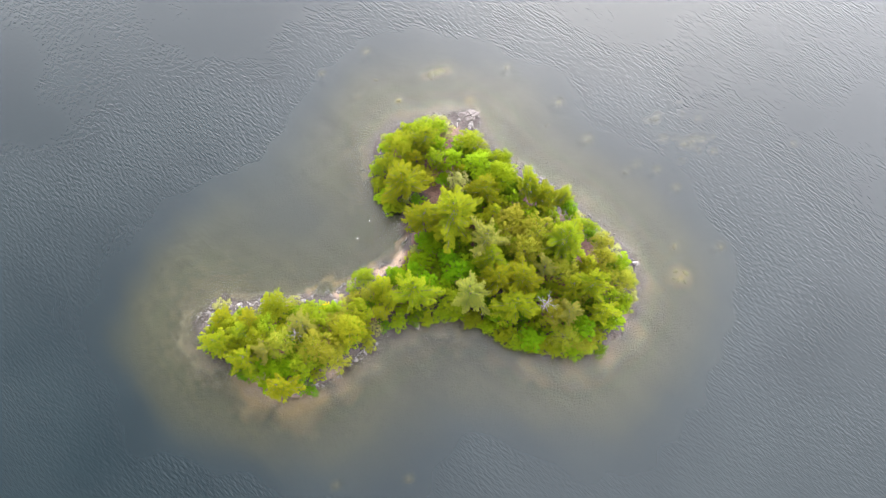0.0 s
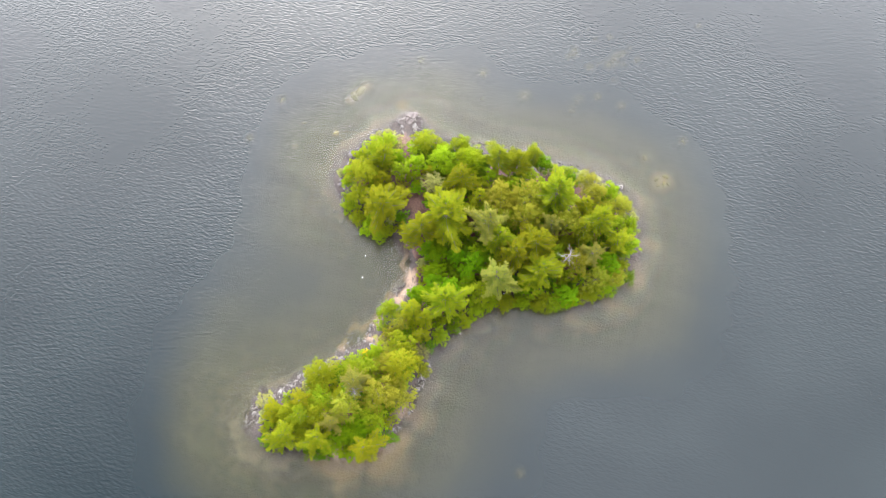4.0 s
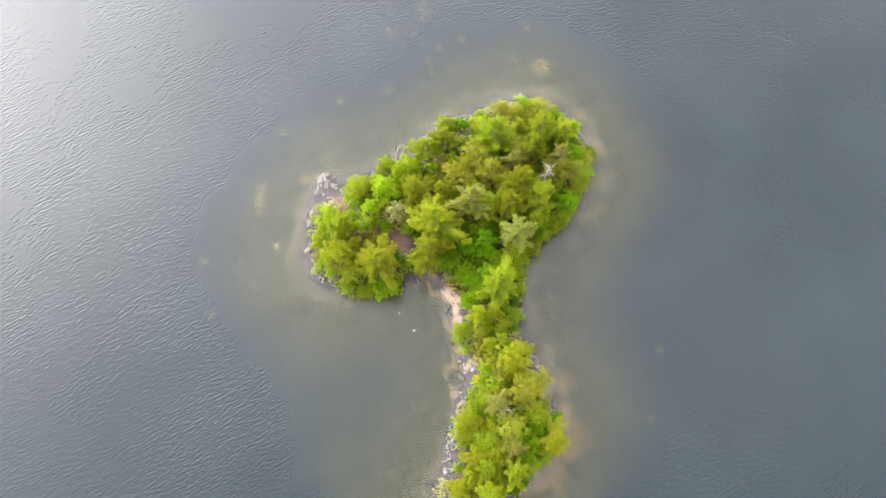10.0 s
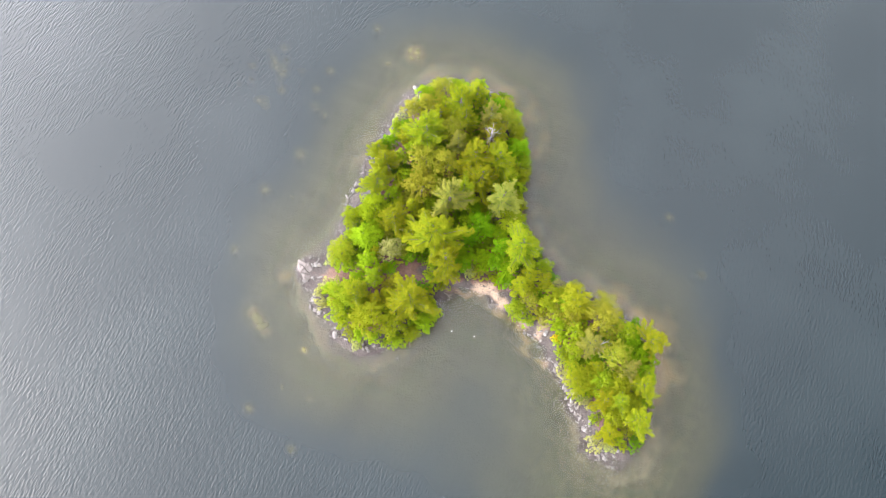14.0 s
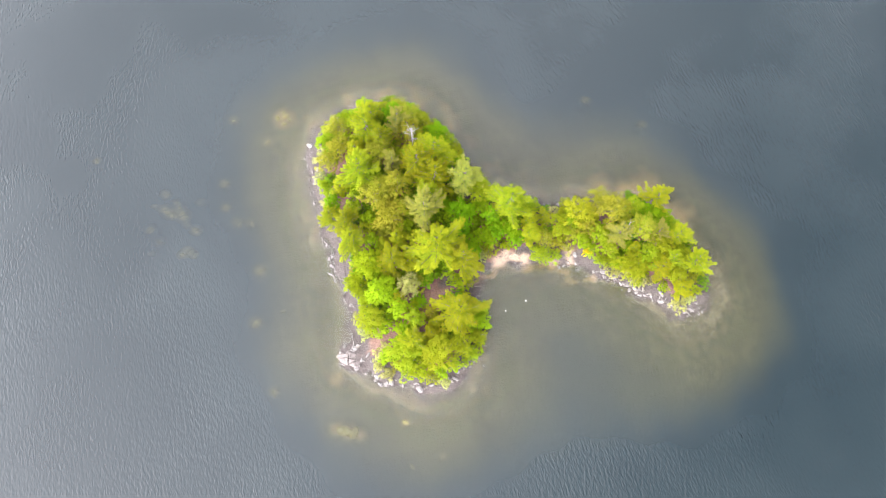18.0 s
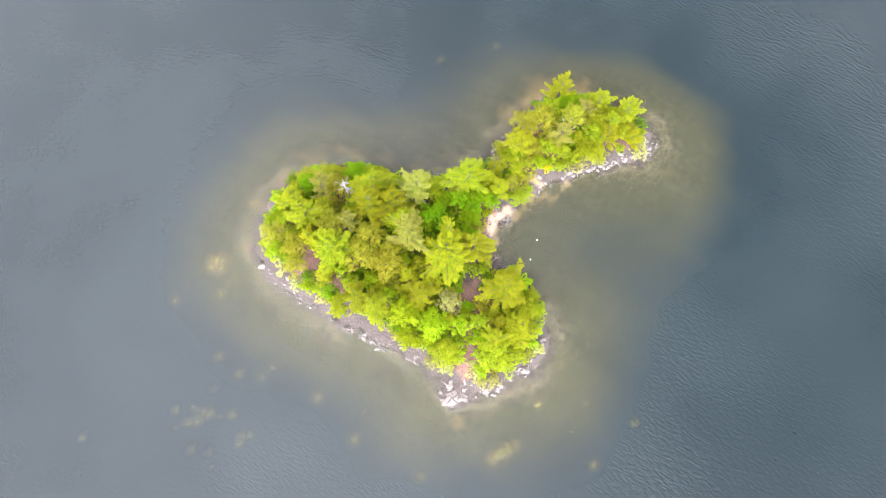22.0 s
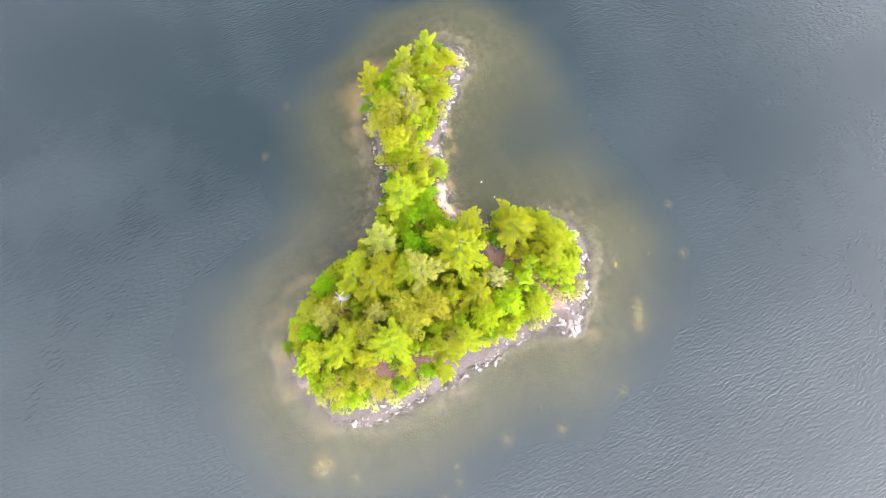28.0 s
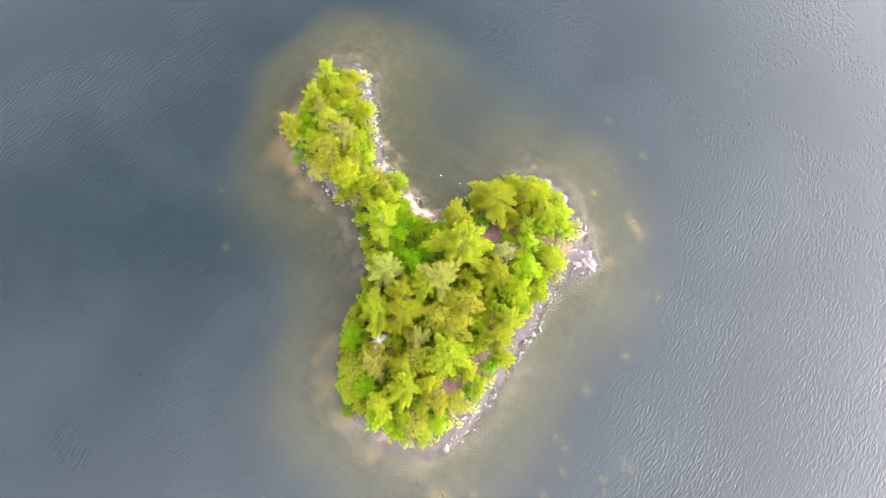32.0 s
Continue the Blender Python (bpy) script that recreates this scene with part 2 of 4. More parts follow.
def water_material():
    """Lake water: sky mirrored by its ripples, murk that hides the bed as the water deepens."""
    n = Nodes("lake_water")
    where = n.position()
    turned = n.add("ShaderNodeMapping", Vector=where)
    turned.vector_type = "TEXTURE"
    turned.inputs["Rotation"].default_value = (0, 0, radians(WAVE_TURN))
    turned.inputs["Scale"].default_value = (1.0, 2.8, 1.0)
    ripples = n.noise(2.8, 1.5, turned.outputs[0], 0.5)
    swell = n.noise(0.4, 2.0, turned.outputs[0])
    gusts = n.noise(0.028, 3.0, where)
    height = n.math("ADD", n.math("MULTIPLY", ripples, n.ramp(gusts, 0.35, 0.65, 0.5, 1.15)), n.math("ADD", n.math("MULTIPLY", n.noise(1.25, 2.0, turned.outputs[0], 0.5), n.ramp(n.noise(0.05, 2.0, where), 0.35, 0.65, 0.08, 0.3)), n.math("MULTIPLY", swell, 0.22)))
    murk_at = n.add("ShaderNodeAttribute")
    murk_at.attribute_name = "murk"
    haze = n.mix(n.ramp(n.noise(0.03, 3.0, where), 0.35, 0.65), MURK_A, MURK_B)
    deep_at, calm_at = n.add("ShaderNodeAttribute"), n.add("ShaderNodeAttribute")
    deep_at.attribute_name, calm_at.attribute_name = "deep", "calm"
    cloudy = n.mix(n.ramp(n.noise(0.09, 4.0, where), 0.35, 0.65), SHELF_MURK_A, SHELF_MURK_B)
    haze = n.mix(n.ramp(deep_at.outputs["Fac"], 0.0, 1.0), cloudy, haze)
    normal = n.bump(n.math("MULTIPLY", height, n.math("SUBTRACT", 1.0, n.math("MULTIPLY", calm_at.outputs["Fac"], 0.55))), RIPPLE)
    clear = n.add("ShaderNodeBsdfRefraction", Color=(0.93, 0.95, 0.90), IOR=1.33, Roughness=0.18, Normal=normal).outputs[0]
    body = n.add("ShaderNodeMixShader", Fac=murk_at.outputs["Fac"])
    n.put(body.inputs[1], clear)
    n.put(body.inputs[2], n.add("ShaderNodeBsdfDiffuse", Color=haze).outputs[0])
    shine = n.add("ShaderNodeMixShader", Fac=n.add("ShaderNodeFresnel", IOR=WATER_IOR, Normal=normal).outputs[0])
    n.put(shine.inputs[1], body.outputs[0])
    n.put(shine.inputs[2], n.add("ShaderNodeBsdfGlossy", Color=(1.0, 1.0, 1.0), Roughness=0.2, Normal=normal).outputs[0])
    return n.finish(shine.outputs[0])


WAVE_TURN, RIPPLE, WATER_IOR = 45.0, 0.088, 1.35
SHELF_MURK_A, SHELF_MURK_B = (0.0158, 0.0177, 0.0110), (0.0196, 0.0215, 0.0126)
MURK_A, MURK_B = (0.0044, 0.0088, 0.0108), (0.0070, 0.0121, 0.0140)
BED, WATER = bed_material(), water_material()

# ---- the island's plan ----
# tapered capsules: x, y, radius at one end, then at the other
LAND = [
    (-3.6, 8.2, 4.0, -2.0, 2.2, 4.6),
    (-5.0, 17.3, 7.3, 1.0, 18.8, 7.0), (3.5, 22.0, 3.4, 6.0, 24.4, 2.3), (1.0, 14.0, 9.4, 20.0, -7.0, 12.6),
    (1.5, -3.5, 8.2, -9.0, -8.0, 5.4), (-9.0, -8.0, 5.4, -17.0, -12.3, 5.9), (-17.0, -12.3, 5.9, -24.5, -15.2, 8.2),
    (-24.5, -15.0, 8.0, -35.5, -11.8, 5.2),
]
# the shallow shelf round the island and across its bay, likewise
SHELF = [
    (-25.0, -15.0, 15.0, -38.0, -11.0, 15.5), (-38.0, -6.0, 15.0, -16.0, 6.0, 17.0), (-5.0, 17.0, 15.0, 1.0, 19.0, 13.5),
    (1.0, 14.0, 14.5, 20.0, -7.0, 20.0), (1.5, -3.5, 18.0, -9.0, -8.0, 14.5), (-9.0, -8.0, 14.5, -25.0, -15.0, 15.0),
]
# sandy shallows and stony shoals on the lake bed: x, y, reach, depth of their top, sand
SHOALS = [
    (39.4, -6.8, 2.4, 0.62, 0.8), (39.2, -1.4, 1.6, 1.3, 0.5), (2.2, 34.9, 1.5, 1.0, 0.8), (0.3, 34.4, 1.7, 0.9, 0.8), (-1.6, 33.9, 1.3, 1.0, 0.7), (6.1, 28.4, 1.4, 0.7, 0.7), (22.4, 27.1, 1.1, 1.5, 0.6), (63.3, 16.6, 1.5, 1.7, 0.6),
    (3.0, -21.0, 6.5, 1.5, 0.1), (-12.6, 39.6, 1.0, 1.5, 0.6), (-20.8, 35.2, 0.9, 1.5, 0.6), (-6.8, 28.9, 0.7, 0.45, 0.7),
]
SHOALS += [(46.8, -1.9, 0.9, 1.5, 0.6), (13.6, 34.9, 0.8, 1.5, 0.6), (-14.4, 30.4, 0.8, 1.5, 0.6), (-18.2, -36.8, 0.8, 1.6, 0.5), (-7.1, -36.4, 0.9, 1.6, 0.5), (26.7, 19.4, 1.2, 1.4, 0.5), (41.0, 9.2, 0.9, 1.5, 0.5), (38.2, 12.8, 0.8, 1.5, 0.5)]
# a stony bank off the north-eastern shore, seen as scattered pale spots
spots = np.random.default_rng(77)
SHOALS += [(spots.normal(44, 5), spots.normal(19, 5), spots.uniform(0.6, 1.3), spots.uniform(1.85, 2.4), 0.35) for _ in range(22)]
# bare sand: x, y, reach, how pure
SANDS = [(30.0, -14.6, 2.6, 0.45), (25.6, -19.6, 2.8, 0.5), (19.6, -22.2, 3.0, 0.5), (13.0, -21.2, 3.0, 0.5), (7.4, -18.6, 2.8, 0.45), (1.6, -16.0, 2.6, 0.4), (33.6, -8.6, 2.2, 0.4), (-5.9, 3.6, 0.7, 0.9), (-6.5, 2.3, 0.8, 1), (-7.1, 1.0, 0.85, 1), (-7.9, -0.4, 0.9, 1), (-8.8, -1.8, 0.95, 1), (-9.9, -3.1, 1.1, 1), (-11.1, -4.2, 1.2, 1), (-13.2, -3.6, 1.2, 0.8), (-15.2, -4.2, 1.2, 0.8), (-17.2, -4.8, 1.2, 0.8), (-19.2, -5.2, 1.2, 0.8), (-21.4, -5.6, 1.0, 0.7), (-17.6, -7.6, 1.3, 0.7), (-30.0, -21.6, 4.6, 1.0), (-23.5, -25.6, 4.2, 0.95), (-17.0, -21.5, 3.0, 0.55), (3.6, 20.8, 1.3, 0.45), (19.6, 3.6, 1.2, 0.5)]
# raw earth banks behind the beach: x, y, reach, height
EARTH = [(-4.7, 2.2, 1.0, 0.7), (-5.5, 0.8, 1.0, 0.75), (-6.3, -0.8, 1.0, 0.75), (-7.2, -2.4, 1.0, 0.7), (-8.4, -3.9, 0.9, 0.6)]
# open places between the trees
CLEARINGS = [(-5.0, 2.0, 1.1), (-5.8, 0.4, 1.2), (-6.8, -1.4, 1.2), (-7.9, -3.0, 1.1), (-1.2, 8.2, 2.4), (-0.3, 11.2, 1.9), (1.6, 17.9, 1.3), (3.4, 20.6, 2.0), (22.4, -2.4, 2.3), (19.8, 3.0, 1.3), (-19.0, -8.0, 1.6)]


def blended(X, Y, capsules, soft):
    """Metres outside a group of tapered capsules that melt into one another."""
    total = np.zeros_like(X)
    for ax, ay, ar, bx, by, br in capsules:
        dx, dy = bx - ax, by - ay
        s = np.clip(((X - ax) * dx + (Y - ay) * dy) / (dx * dx + dy * dy), 0, 1)
        d = np.hypot(X - ax - s * dx, Y - ay - s * dy) - (ar + s * (br - ar))
        total += np.exp(-np.clip(d, -40, 60 * soft) / soft)
    return -soft * np.log(np.maximum(total, 1e-30))


def shore_distance(X, Y):
    """Metres outside the shoreline (minus: inland)."""
    d = blended(X, Y, LAND, 0.8)
    return d + 0.55 * np.sin(0.9 * X + 1.3 * np.sin(0.5 * Y)) * np.sin(0.8 * Y + 0.6) + 0.25 * np.sin(2.3 * X + 0.7) * np.sin(2.1 * Y + 1.9)


def bed_height(X, Y):
    """Height of the island and the lake bed, water at 0."""
    d = shore_distance(X, Y)
    out = np.maximum(d, 0)
    wander = 1 + 0.3 * np.sin(0.16 * X + 0.7) * np.sin(0.19 * Y + 1.1) + 0.2 * np.sin(0.43 * X - 0.2 * Y) * np.sin(0.37 * Y + 0.3)
    off = blended(X, Y, SHELF, 2.0) + 1.2 * np.sin(0.21 * X + 0.4) + 1.0 * np.sin(0.27 * Y - 0.15 * X) + 0.5 * np.sin(0.7 * X + 0.6 * Y)
    shelf = np.minimum(0.085 * out + 0.004 * out ** 2 * wander, 1.0 + 0.05 * out + 0.2 * (wander - 1))
    shelf = shelf + (0.055 + 0.06 / (1 + np.exp((X + 30) / 4))) * np.maximum(off + 6.0, 0) ** 1.35 + 0.7 * np.exp(-((X + 24) ** 2 + (Y - 5) ** 2) / 11.0 ** 2)
    z = np.where(d > 0, -0.06 - shelf, -0.06 + 1.5 * (1 - np.exp(np.minimum(d + 0.7, 0) / 4.5)) + 0.05 * np.maximum(-0.7, np.minimum(d, 0)) * -1 + 0.06 * np.sin(1.7 * X) * np.sin(1.9 * Y + 0.4))
    for x, y, reach, high in EARTH:
        z = z + np.where(d < 0, high * np.exp(-((X - x) ** 2 + (Y - y) ** 2) / reach ** 2) * np.minimum(1, np.maximum(-d, 0)), 0)
    z = np.maximum(z, -14 + 0.6 * np.sin(0.05 * X) * np.sin(0.06 * Y))
    for x, y, reach, depth, _ in SHOALS:
        r = np.hypot(X - x, (Y - y) * 1.15) / reach
        k = np.exp(-(r ** 2))
        z = np.maximum(z, z * (1 - k) - depth * k)
    return z


def sheet(name, xs, ys, height, fields, material):
    """One level or rolling sheet over the grid xs by ys, with values at its vertices."""
    X, Y = np.meshgrid(xs, ys)
    Z = height(X, Y)
    mesh = bpy.data.meshes.new(name)
    nx, ny = len(xs), len(ys)
    idx = np.arange(nx * ny).reshape(ny, nx)
    quads = np.stack([idx[:-1, :-1], idx[:-1, 1:], idx[1:, 1:], idx[1:, :-1]], -1).reshape(-1, 4)
    fill(mesh, np.stack([X, Y, Z], -1).reshape(-1, 3), quads, smooth=True)
    for key, values in fields(X, Y, Z).items():
        mesh.attributes.new(key, "FLOAT", "POINT").data.foreach_set("value", values.astype(np.float32).ravel())
    mesh.materials.append(material)
    return new(name, mesh)


def fill(mesh, verts, quads, smooth=False):
    verts, quads = np.asarray(verts, np.float32), np.asarray(quads, np.int32)
    size = quads.shape[1]
    mesh.vertices.add(len(verts))
    mesh.vertices.foreach_set("co", verts.ravel())
    mesh.loops.add(quads.size)
    mesh.loops.foreach_set("vertex_index", quads.ravel())
    mesh.polygons.add(len(quads))
    mesh.polygons.foreach_set("loop_start", np.arange(len(quads), dtype=np.int32) * size)
    mesh.polygons.foreach_set("use_smooth", np.full(len(quads), smooth))
    mesh.update(calc_edges=True)


def spread(lo, hi, step, far):
    """Even steps from lo to hi, then wider and wider ones out to far on both sides."""
    inner = list(np.arange(lo, hi + step / 2, step))
    grow, out = step, []
    at = hi
    while at < far:
        grow *= 1.35
        at += grow
        out.append(at)
    return np.array([lo + hi - o for o in reversed(out)] + inner + out)


def sand_field(X, Y, Z):
    sand = np.zeros_like(X)
    U, V = X + 0.9 * np.sin(0.9 * Y + 0.5) + 0.4 * np.sin(2.1 * Y + X), Y + 0.9 * np.sin(0.8 * X + 1.7) + 0.4 * np.sin(1.9 * X - Y)
    for x, y, reach, pure in SANDS:
        sand = np.maximum(sand, pure * np.exp(-((U - x) ** 2 + (V - y) ** 2) / reach ** 2))
    for x, y, reach, _, amount in SHOALS:
        sand = np.maximum(sand, amount * np.exp(-((X - x) ** 2 + (Y - y) ** 2) / reach ** 2))
    return {"sand": sand}


def murk_field(X, Y, Z):
    depth = np.maximum(-bed_height(X, Y), 0)
    calm = np.exp(-((X + 20) ** 2 + (Y - 3) ** 2) / 13.0 ** 2)
    return {"murk": 1 - np.exp(-depth / 0.8), "deep": np.clip((depth - 0.6) / 3.6, 0, 1), "calm": calm}


ground = sheet("ground", spread(-56, 60, 0.5, 3500), spread(-44, 46, 0.5, 3500), bed_height, sand_field, BED)
tagged(ground, "brown island soil and gravel shore running down to a murky lake bed", "ground", kind="structure")
water = sheet("water", spread(-60, 66, 0.6, 3500), spread(-48, 50, 0.6, 3500), lambda X, Y: np.zeros_like(X), murk_field, WATER)
tagged(water, "rippled grey-blue lake water, clear and yellowish in the shallows", "water", kind="structure")
water.visible_shadow = False


# ---- builders ----
def mesh_of(name, verts, faces, material, smooth=False, normals=None, lightened=None):
    mesh = bpy.data.meshes.new(name)
    fill(mesh, verts, faces, smooth or normals is not None)
    if normals is not None:
        mesh.normals_split_custom_set_from_vertices(normals.tolist())
    if lightened is not None:
        mesh.attributes.new("lightened", "FLOAT", "POINT").data.foreach_set("value", np.repeat(np.asarray(lightened, np.float32), 4))
    mesh.materials.append(material)
    return mesh


def root(name, label, category, group=""):
    ob = new(name)
    ob.empty_display_size = 0.3
    return tagged(ob, label, category, group)


def child(name, mesh, parent, label=""):
    ob = new(name, mesh)
    ob.parent = parent
    return tagged(ob, label)


def part(name, bm, material, parent, label="", smooth=False):
    mesh = bpy.data.meshes.new(name)
    bm.to_mesh(mesh)
    bm.free()
    mesh.materials.append(material)
    if smooth:
        mesh.polygons.foreach_set("use_smooth", np.full(len(mesh.polygons), True))
    return child(name, mesh, parent, label)


def tubes(paths, sides=6):
    """Tapered round stems: each path is a list of (point, radius)."""
    verts, faces = [], []
    for path in paths:
        base = len(verts)
        for i, (p, r) in enumerate(path):
            a, b = Vector(path[max(i - 1, 0)][0]), Vector(path[min(i + 1, len(path) - 1)][0])
            along = (b - a).normalized()
            side = along.orthogonal().normalized()
            other = along.cross(side)
            for k in range(sides):
                w = 2 * math.pi * k / sides
                verts.append(Vector(p) + r * (math.cos(w) * side + math.sin(w) * other))
        for i in range(len(path) - 1):
            for k in range(sides):
                n = (k + 1) % sides
                faces.append((base + i * sides + k, base + i * sides + n, base + (i + 1) * sides + n, base + (i + 1) * sides + k))
    return verts, faces


def blades(at, along, length, width, rng, tilt=0.5, facing=None):
    """Small pointed leaves: at and along are arrays of points and directions, facing the ways that their clumps bulge."""
    n = len(at)
    along = along / np.maximum(np.linalg.norm(along, axis=1, keepdims=True), 1e-6)
    up = np.tile((0.0, 0.0, 1.0), (n, 1)) + rng.normal(0, tilt, (n, 3))
    side = np.cross(along, up)
    side /= np.maximum(np.linalg.norm(side, axis=1, keepdims=True), 1e-6)
    over = np.cross(side, along)
    l, w = (length * rng.uniform(0.7, 1.3, n))[:, None], (width * rng.uniform(0.7, 1.3, n))[:, None]
    a, c = at, at + along * l
    m = at + along * l * 0.5
    b, d = m + side * w * 0.5 + over * w * 0.2, m - side * w * 0.5 + over * w * 0.2
    flat = np.cross(b - a, d - a)
    flat /= np.maximum(np.linalg.norm(flat, axis=1, keepdims=True), 1e-6)
    facing = facing / np.maximum(np.linalg.norm(facing, axis=1, keepdims=True), 1e-6) + np.array((0, 0, 0.45))
    facing /= np.maximum(np.linalg.norm(facing, axis=1, keepdims=True), 1e-6)
    turned = (flat * facing).sum(1) < 0
    b[turned], d[turned] = d[turned].copy(), b[turned].copy()
    flat[turned] *= -1
    normals = facing * 0.72 + flat * 0.28
    normals /= np.maximum(np.linalg.norm(normals, axis=1, keepdims=True), 1e-6)
    verts = np.stack([a, b, c, d], 1).reshape(-1, 3)
    return verts, np.arange(4 * n).reshape(n, 4), np.repeat(normals, 4, axis=0)


def pine_tree(name, label, material, height, reach, seed, whorls=11, ragged=0.2):
    """White pine: uneven layers of upswept feathery limbs round one stem, each limb forked into plumes of needles."""
    rng = np.random.default_rng(seed)
    tree = root(name, label, "pine tree", "island pines")
    lean = rng.normal(0, 0.15, 2)
    stem = [((lean[0] * f * f, lean[1] * f * f, height * f), 0.17 * (1 - f) + 0.02) for f in (0, 0.25, 0.5, 0.75, 0.98)]
    limbs, at, along, facing, lightened = [], [], [], [], []
    # the crown is fuller on some sides than on others
    lobe_a, lobe_b = rng.uniform(0, 6.28, 2)
    for k in range(whorls):
        u = k / (whorls - 1)
        count = int(rng.integers(5, 8)) if u < 0.75 else 5
        start = rng.uniform(0, 6.28)
        for j in range(count):
            w = start + 6.283 * j / count + rng.normal(0, 0.3)
            lopsided = 1 + 0.12 * math.cos(2 * w + lobe_a) + 0.12 * math.cos(3 * w + lobe_b)
            size = reach * (0.97 * (1 - u) ** 0.8 + 0.1) * (0.8 + 0.2 * min(1, 3 * u + 0.3)) * lopsided * rng.uniform(1 - ragged * 2.2, 1 + ragged)
            z0 = height * (0.32 + 0.63 * u) + rng.normal(0, 0.22)
            rise = 0.08 + 0.75 * u ** 1.5 + rng.normal(0, 0.1)
            sway = rng.normal(0, 0.16)
            across = np.array((-math.sin(w), math.cos(w), 0.0))
            way = np.array((math.cos(w), math.sin(w), rise))
            base = np.array((lean[0] * 0.4, lean[1] * 0.4, z0))

            def spot_at(s):
                return base + way * size * s + across * sway * size * s * s + np.array((0, 0, 0.16 * size * s * s * s))

            limbs.append([(tuple(spot_at(s)), 0.045 * (1 - s) + 0.008) for s in (0, 0.5, 1.0)])
            twigs = int(5 + size * 3.2)
            for s in np.linspace(0.2, 1.0, twigs) + rng.normal(0, 0.02, twigs):
                spot = spot_at(s)
                for sign in (-1, 1):
                    # side shoots of uneven length, the limb ends in a tuft
                    out = (0.14 + 0.42 * size * max(0.0, 1 - s) * (0.3 + s)) * rng.uniform(0.55, 1.35)
                    tip = way / np.linalg.norm(way) * rng.uniform(0.7, 1.1) + sign * across * rng.uniform(0.4, 0.85) + np.array((0, 0, rng.uniform(-0.1, 0.35)))
                    steps = 1 + int(out / 0.2)
                    for q in range(steps):
                        p = spot + tip * out * (q + 0.4) / steps + rng.normal(0, 0.04, 3)
                        for _ in range(5):
                            at.append(p)
                            facing.append(way * 0.45 + sign * across * 0.35 * (q + 1) / steps + np.array((0, 0, 0.75)))
                            along.append(tip * 0.7 + way * 0.45 + rng.normal(0, 0.36, 3))
                            # needles lighten from stem to tip: fresh growth plus painted inner shade
                            lightened.append(0.15 + 0.45 * s + 0.4 * (q + 1) / steps * s)
    v, f = tubes([stem] + limbs, 6)
    child("trunk", mesh_of("trunk", v, f, BARK, True), tree)
    v, f, nor = blades(np.array(at), np.array(along), 0.38, 0.095, rng, 0.5, np.array(facing))
    child("crown", mesh_of("crown", v, f, material, normals=nor, lightened=lightened), tree)
    return tree


def leafy_tree(name, label, category, group, material, height, reach, seed, lobes=19, leaves=165, leaf=0.28, low=0.3, wood=BARK, open_top=0.0, smooth_dome=0.0):
    """Broad-leaved tree or bush: a forked stem and a crown of leafy lobes with gaps between."""
    rng = np.random.default_rng(seed)
    tree = root(name, label, category, group)
    fork = height * low
    stem = [((0, 0, 0), 0.03 * height * 0.6 + 0.03), ((0.05, 0.02, fork), 0.02 * height * 0.6 + 0.02), ((0.0, 0.06, fork * 1.6), 0.03)]
    limbs, at, along, facing, lightened = [], [], [], [], []
    for k in range(lobes):
        # lobes spread evenly over a dome, the outer ones lower
        s = math.sqrt((k + 0.5) / lobes)
        w = 2.39996 * k + rng.normal(0, 0.3)
        r_at = reach * 0.74 * s * rng.uniform(0.85, 1.12)
        top = fork + (height - fork) * (math.sqrt(max(0.0, 1 - (0.86 * s) ** 2)) * (1 - open_top * rng.uniform(0, 1)) * rng.uniform(0.62 + 0.2 * smooth_dome, 1.0))
        size = reach * rng.uniform(0.25, 0.40) * (1.25 if lobes < 9 else 1.0)
        centre = np.array((r_at * math.cos(w), r_at * math.sin(w), max(top - size * 0.7, size * 0.6)))
        mid = centre * np.array((0.45, 0.45, 0.0)) + np.array((0, 0, fork + 0.45 * (centre[2] - fork)))
        limbs.append([((0.0, 0.0, fork * 0.9), 0.012 * height * 0.6 + 0.015), (tuple(mid), 0.03), (tuple(centre), 0.012)])
        d = rng.normal(0, 1, (leaves, 3))
        d[:, 2] = np.abs(d[:, 2]) * 0.9 - 0.25
        d /= np.linalg.norm(d, axis=1, keepdims=True)
        # leaves sit in small sprays, so that the lobe's outline is uneven
        sprays = rng.normal(0, 1, (leaves // 9, 3))
        sprays /= np.linalg.norm(sprays, axis=1, keepdims=True)
        d = d + 0.85 * sprays[(d @ sprays.T).argmax(1)]
        d /= np.linalg.norm(d, axis=1, keepdims=True)
        p = d * size * rng.uniform(0.55, 1.12, (leaves, 1)) * np.array((1, 1, 0.75))
        ray = np.array((math.cos(w), math.sin(w), 0.15))
        reach_out = p @ ray
        taper = np.clip(1.05 - 0.35 * reach_out / size, 0.55, 1.3)[:, None]
        p = centre + (p - reach_out[:, None] * ray) * taper * 0.86 + 1.3 * reach_out[:, None] * ray
        at.append(p)
        # lobe tops painted light, undersides dark: light and shade put into leaf colour
        lightened.append(np.clip(0.5 + 0.55 * (p[:, 2] - centre[2]) / size + rng.normal(0, 0.1), 0, 1))
        facing.append((p - centre) / size + np.array((0, 0, 0.45)))
        along.append(d * np.array((1, 1, 0.35)) + 0.6 * ray + rng.normal(0, 0.4, (leaves, 3)))
    v, f = tubes([stem] + limbs, 6)
    child("trunk", mesh_of("trunk", v, f, wood, True), tree)
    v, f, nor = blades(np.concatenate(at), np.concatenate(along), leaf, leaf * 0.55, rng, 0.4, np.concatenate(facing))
    child("crown", mesh_of("crown", v, f, material, normals=nor, lightened=np.concatenate(lightened)), tree)
    return tree


